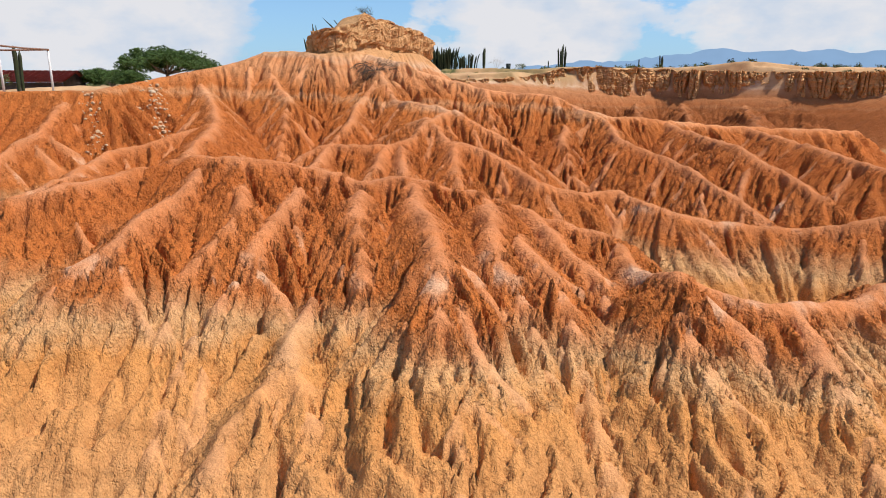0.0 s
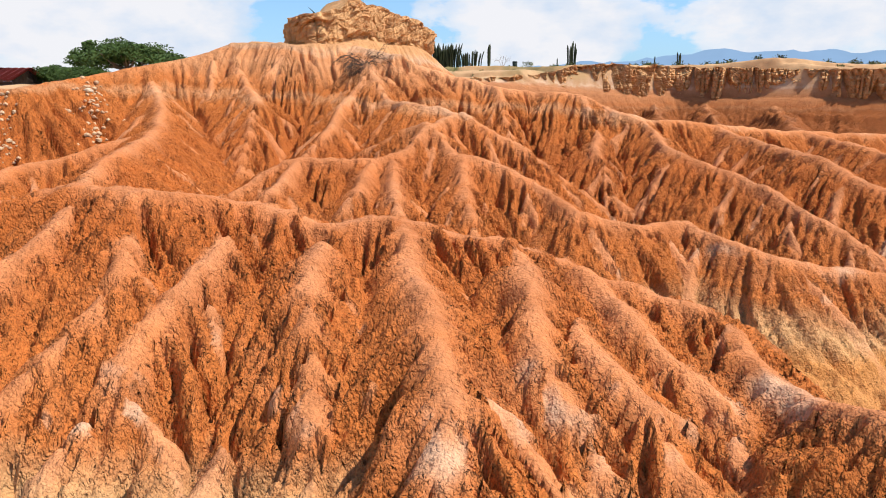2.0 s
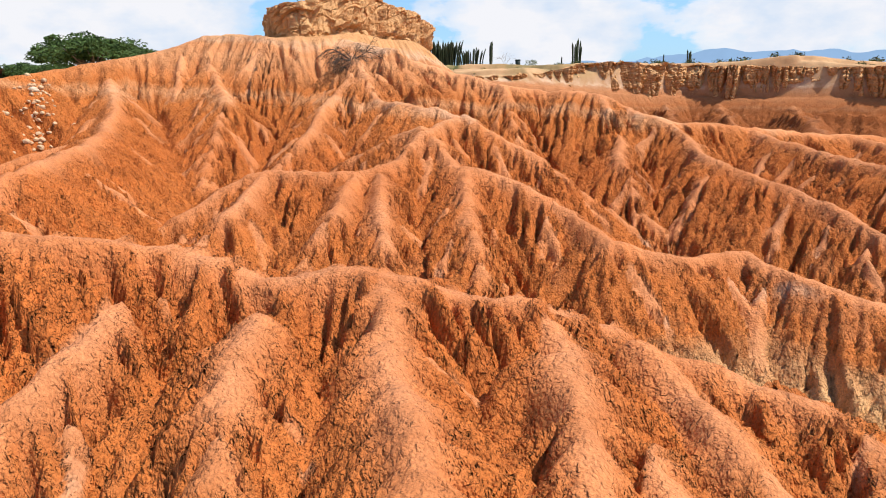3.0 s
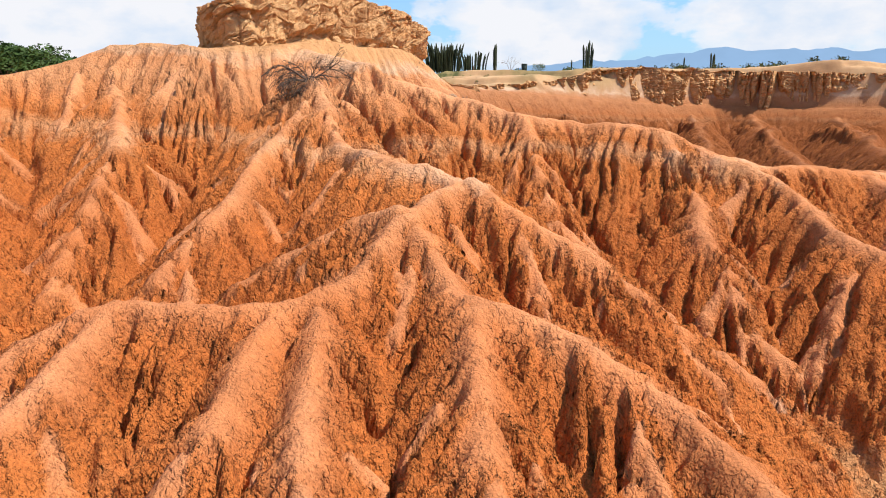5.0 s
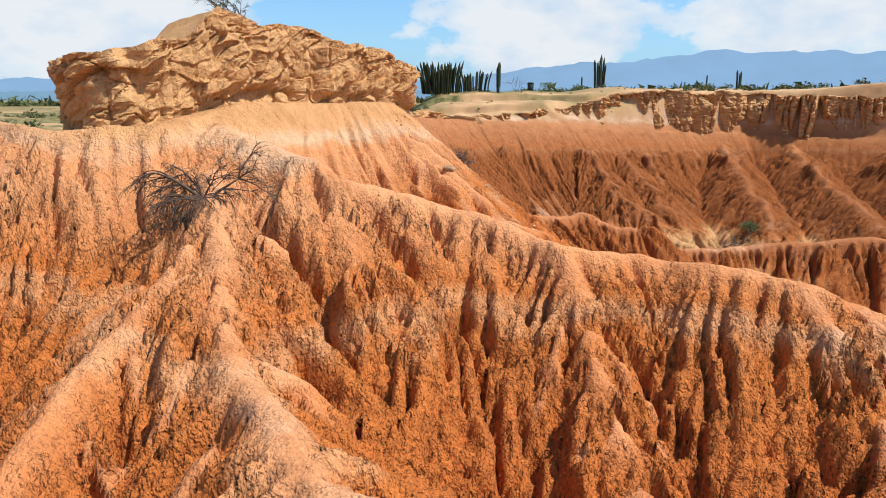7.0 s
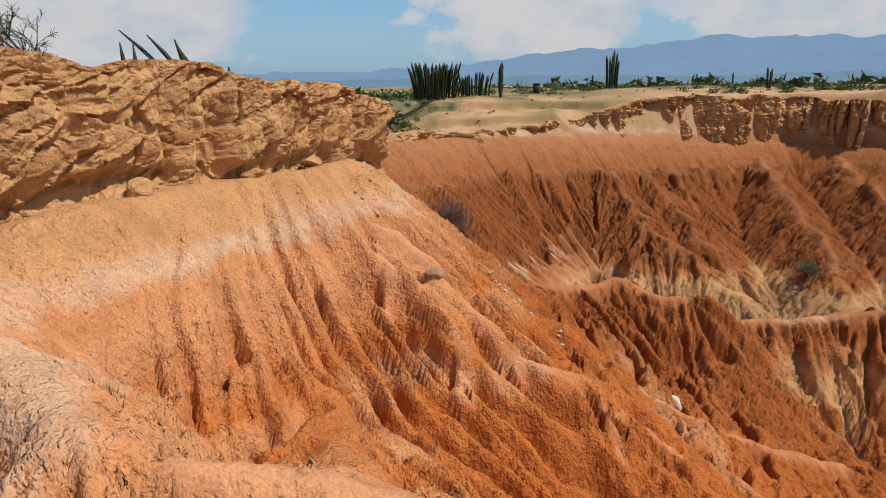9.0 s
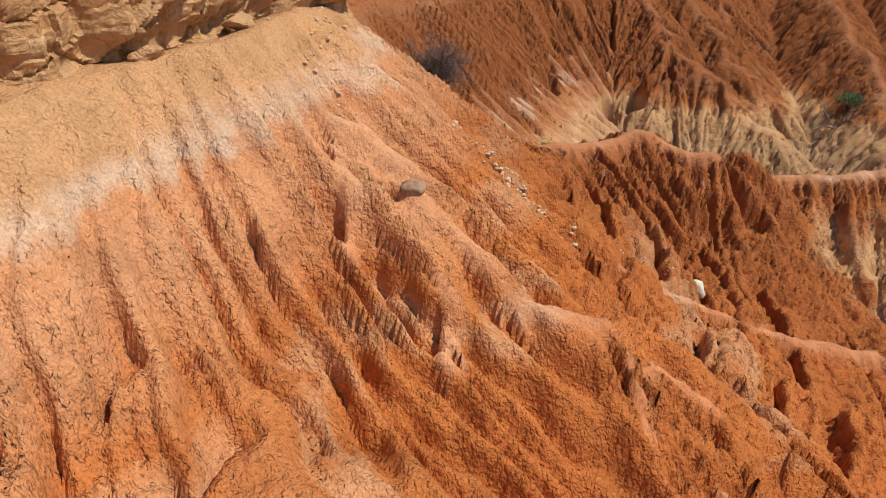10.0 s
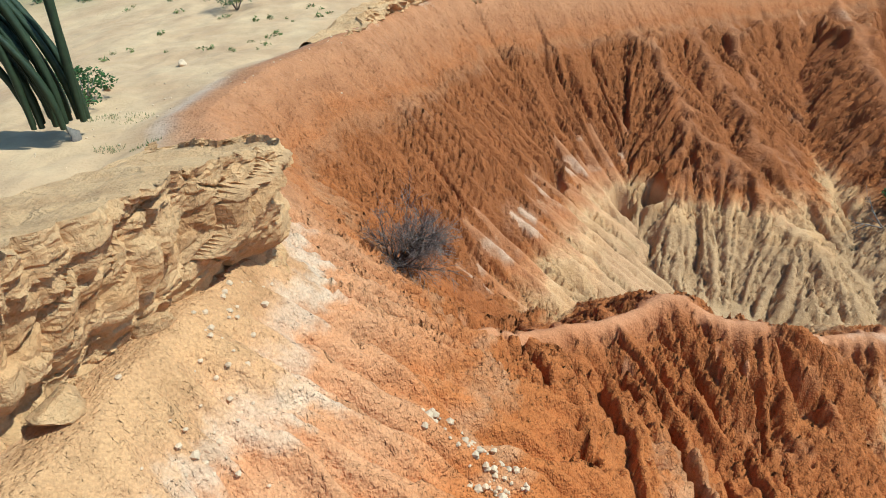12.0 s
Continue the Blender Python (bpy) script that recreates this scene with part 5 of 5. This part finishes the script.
def scatter(name, x0, y0, x1, y1, width, count, sizes, label, seed, mat):
    """Loose rubble strewn down a runnel."""
    rng = random.Random(seed)
    bm = bmesh.new()
    for k in range(count):
        f, side = rng.random(), rng.gauss(0, width)
        x, y = x0 + (x1 - x0) * f + side, y0 + (y1 - y0) * f + side * 0.4
        size = rng.uniform(*sizes) * rng.uniform(0.6, 1.0)
        made = bmesh.ops.create_icosphere(bm, subdivisions=1, radius=size)
        z = height_at(x, y)
        for v in made["verts"]:
            v.co = Vector((v.co.x * rng.uniform(0.7, 1.2) + x, v.co.y * rng.uniform(0.7, 1.2) + y, v.co.z * rng.uniform(0.5, 0.9) + z + size * 0.2))
    me = bpy.data.meshes.new(name)
    bm.to_mesh(me)
    bm.free()
    me.materials.append(mat)
    return tagged(new(name, me), label, "rubble", kind="stuff")


scatter("rubble", 1.3, 56.6, 3.2, 54.9, 0.28, 260, (0.02, 0.085), "pale rubble strewn along a runnel", 91, STONE_TAN)
scatter("rubble", 4.0, 55.9, 7.4, 57.4, 0.25, 60, (0.015, 0.05), "pale rubble strewn along a runnel", 92, STONE_TAN)
scatter("rubble", -16.8, 40.5, -14.6, 36.0, 0.35, 130, (0.03, 0.16), "broken stones and debris in a clay gully", 93, STONE_TAN)
scatter("rubble", -18.6, 37.0, -16.2, 32.0, 0.25, 90, (0.03, 0.14), "broken stones and debris in a clay gully", 94, STONE_TAN)
scatter("rubble", -1.6, 57.5, -0.9, 53.5, 0.25, 60, (0.02, 0.07), "crumbled stones below the rock cap", 95, STONE_TAN)
scatter("pebbles", -9.0, 60.0, -3.0, 72.0, 1.6, 90, (0.015, 0.05), "pebbles on bare sand", 96, STONE_TAN)
for k, (sx, sy, size) in enumerate(((-16.5, 39.8, 0.24), (-16.6, 32.4, 0.28), (-16.2, 38.9, 0.18))):
    stone("stone", sx, sy, size, "whitish block of debris in a clay gully", 100 + k, STONE_WHITE, 0.6, group="blocks in the gully")


def rock_blocks():
    """Joint-bounded blocks that stand out of the cap's foot."""
    host = bpy.data.objects["table_mound_cap"]
    spots = ((-1.95, 55.0, 14.9, 0.36), (-1.85, 56.1, 14.9, 0.30), (-2.3, 53.6, 15.0, 0.32), (-3.1, 52.0, 14.9, 0.34), (-4.3, 49.6, 15.0, 0.34), (-5.2, 47.4, 16.7, 0.36), (-6.4, 45.2, 14.8, 0.32))
    for k, (x, y, z, size) in enumerate(spots):
        ob = part("rock_block", stone_mesh(size, 120 + k, 0.62, 0.18), ROCK, host)
        ob.matrix_basis = pose(x, y, z, -8, 10, 30 + k * 53 % 70)
        for p in ob.data.polygons:
            p.use_smooth = False


rock_blocks()

# ---------------------------------------------------------------- things on the tableland
PAINT = plain_material("worn_white_paint", (0.62, 0.60, 0.58), 0.6, 0.2, 8.0)
RUST = plain_material("rusty_pipe", (0.22, 0.12, 0.08), 0.7, 0.4, 14.0)
TIN_RED = plain_material("red_roof_tin", (0.42, 0.06, 0.04), 0.55, 0.25, 2.0, 0.4)
WALL_SHADE = plain_material("shed_wall_shade", (0.10, 0.08, 0.07), 0.9, 0.3, 2.0)
BIN = plain_material("dark_green_plastic", (0.02, 0.03, 0.025), 0.5, 0.2, 5.0)


def pipe_frame():
    root = base("pipe_frame", -24.5, 38.8, "open frame of painted posts and rusty beams on the low rim", "frame")
    z0 = root.matrix_world.translation.z
    corners = [(1.0, -1.3), (1.7, 2.2), (-4.0, -1.3), (-3.3, 2.2)]
    for k, (dx, dy) in enumerate(corners):
        bm = bmesh.new()
        foot = height_at(-24.5 + dx, 38.8 + dy) - z0
        tube(bm, [(dx, dy, foot - 0.2), (dx - 0.05, dy, 14.5 - z0)], [0.07, 0.06], 8)
        part("post", bm, PAINT, root)
    for a, b in ((0, 1), (2, 3), (0, 2), (1, 3)):
        bm = bmesh.new()
        tube(bm, [(*corners[a], 14.5 - z0), ((corners[a][0] + corners[b][0]) / 2, (corners[a][1] + corners[b][1]) / 2, 14.47 - z0), (*corners[b], 14.5 - z0)], [0.05, 0.05, 0.05], 8)
        part("beam", bm, RUST, root)


pipe_frame()


def shed():
    root = base("shed", -40.0, 62.0, "low shed with a red tin roof and dark open sides", "building", turn=8)
    w, d, eave, ridge = 15.0, 6.0, 0.9, 1.9
    for side in (-1, 1):
        bm = bmesh.new()
        n = 60
        low, high = [], []
        for k in range(n + 1):
            x = -w / 2 + w * k / n
            wave = 0.03 * (k % 2)
            low.append(bm.verts.new((x, side * (d / 2 + 0.5), eave + wave)))
            high.append(bm.verts.new((x, 0.0, ridge + wave)))
        for k in range(n):
            bm.faces.new((low[k], low[k + 1], high[k + 1], high[k]))
        bmesh.ops.solidify(bm, geom=bm.faces[:], thickness=0.02)
        part("roof_sheet", bm, TIN_RED, root, "corrugated red tin")
    # dark sheets stand in for the shade under the roof's open sides
    for side in (-1, 1):
        bm = bmesh.new()
        bmesh.ops.create_cube(bm, size=1.0, matrix=Matrix.Translation((0, side * d * 0.45, 0.15)) @ Matrix.Diagonal((w * 0.94, 0.12, 1.3, 1)))
        part("wall", bm, WALL_SHADE, root)
        bm = bmesh.new()
        x = side * w * 0.47
        a = [bm.verts.new(p) for p in ((x, -d * 0.45, -0.4), (x, d * 0.45, -0.4), (x, d * 0.45, eave), (x, 0, ridge - 0.06), (x, -d * 0.45, eave))]
        bm.faces.new(a)
        bmesh.ops.solidify(bm, geom=bm.faces[:], thickness=0.1)
        part("gable", bm, WALL_SHADE, root)


shed()


def waste_bin():
    root = base("waste_bin", 10.0, 108.0, "dark plastic waste bin standing on the tableland", "bin")
    bm = bmesh.new()
    made = bmesh.ops.create_cone(bm, cap_ends=True, segments=16, radius1=0.30, radius2=0.36, depth=1.0)
    bmesh.ops.translate(bm, vec=(0, 0, 0.48), verts=made["verts"])
    part("body", bm, BIN, root)
    bm = bmesh.new()
    made = bmesh.ops.create_cone(bm, cap_ends=True, segments=16, radius1=0.39, radius2=0.33, depth=0.14)
    bmesh.ops.translate(bm, vec=(0, 0, 1.05), verts=made["verts"])
    part("lid", bm, BIN, root)


waste_bin()
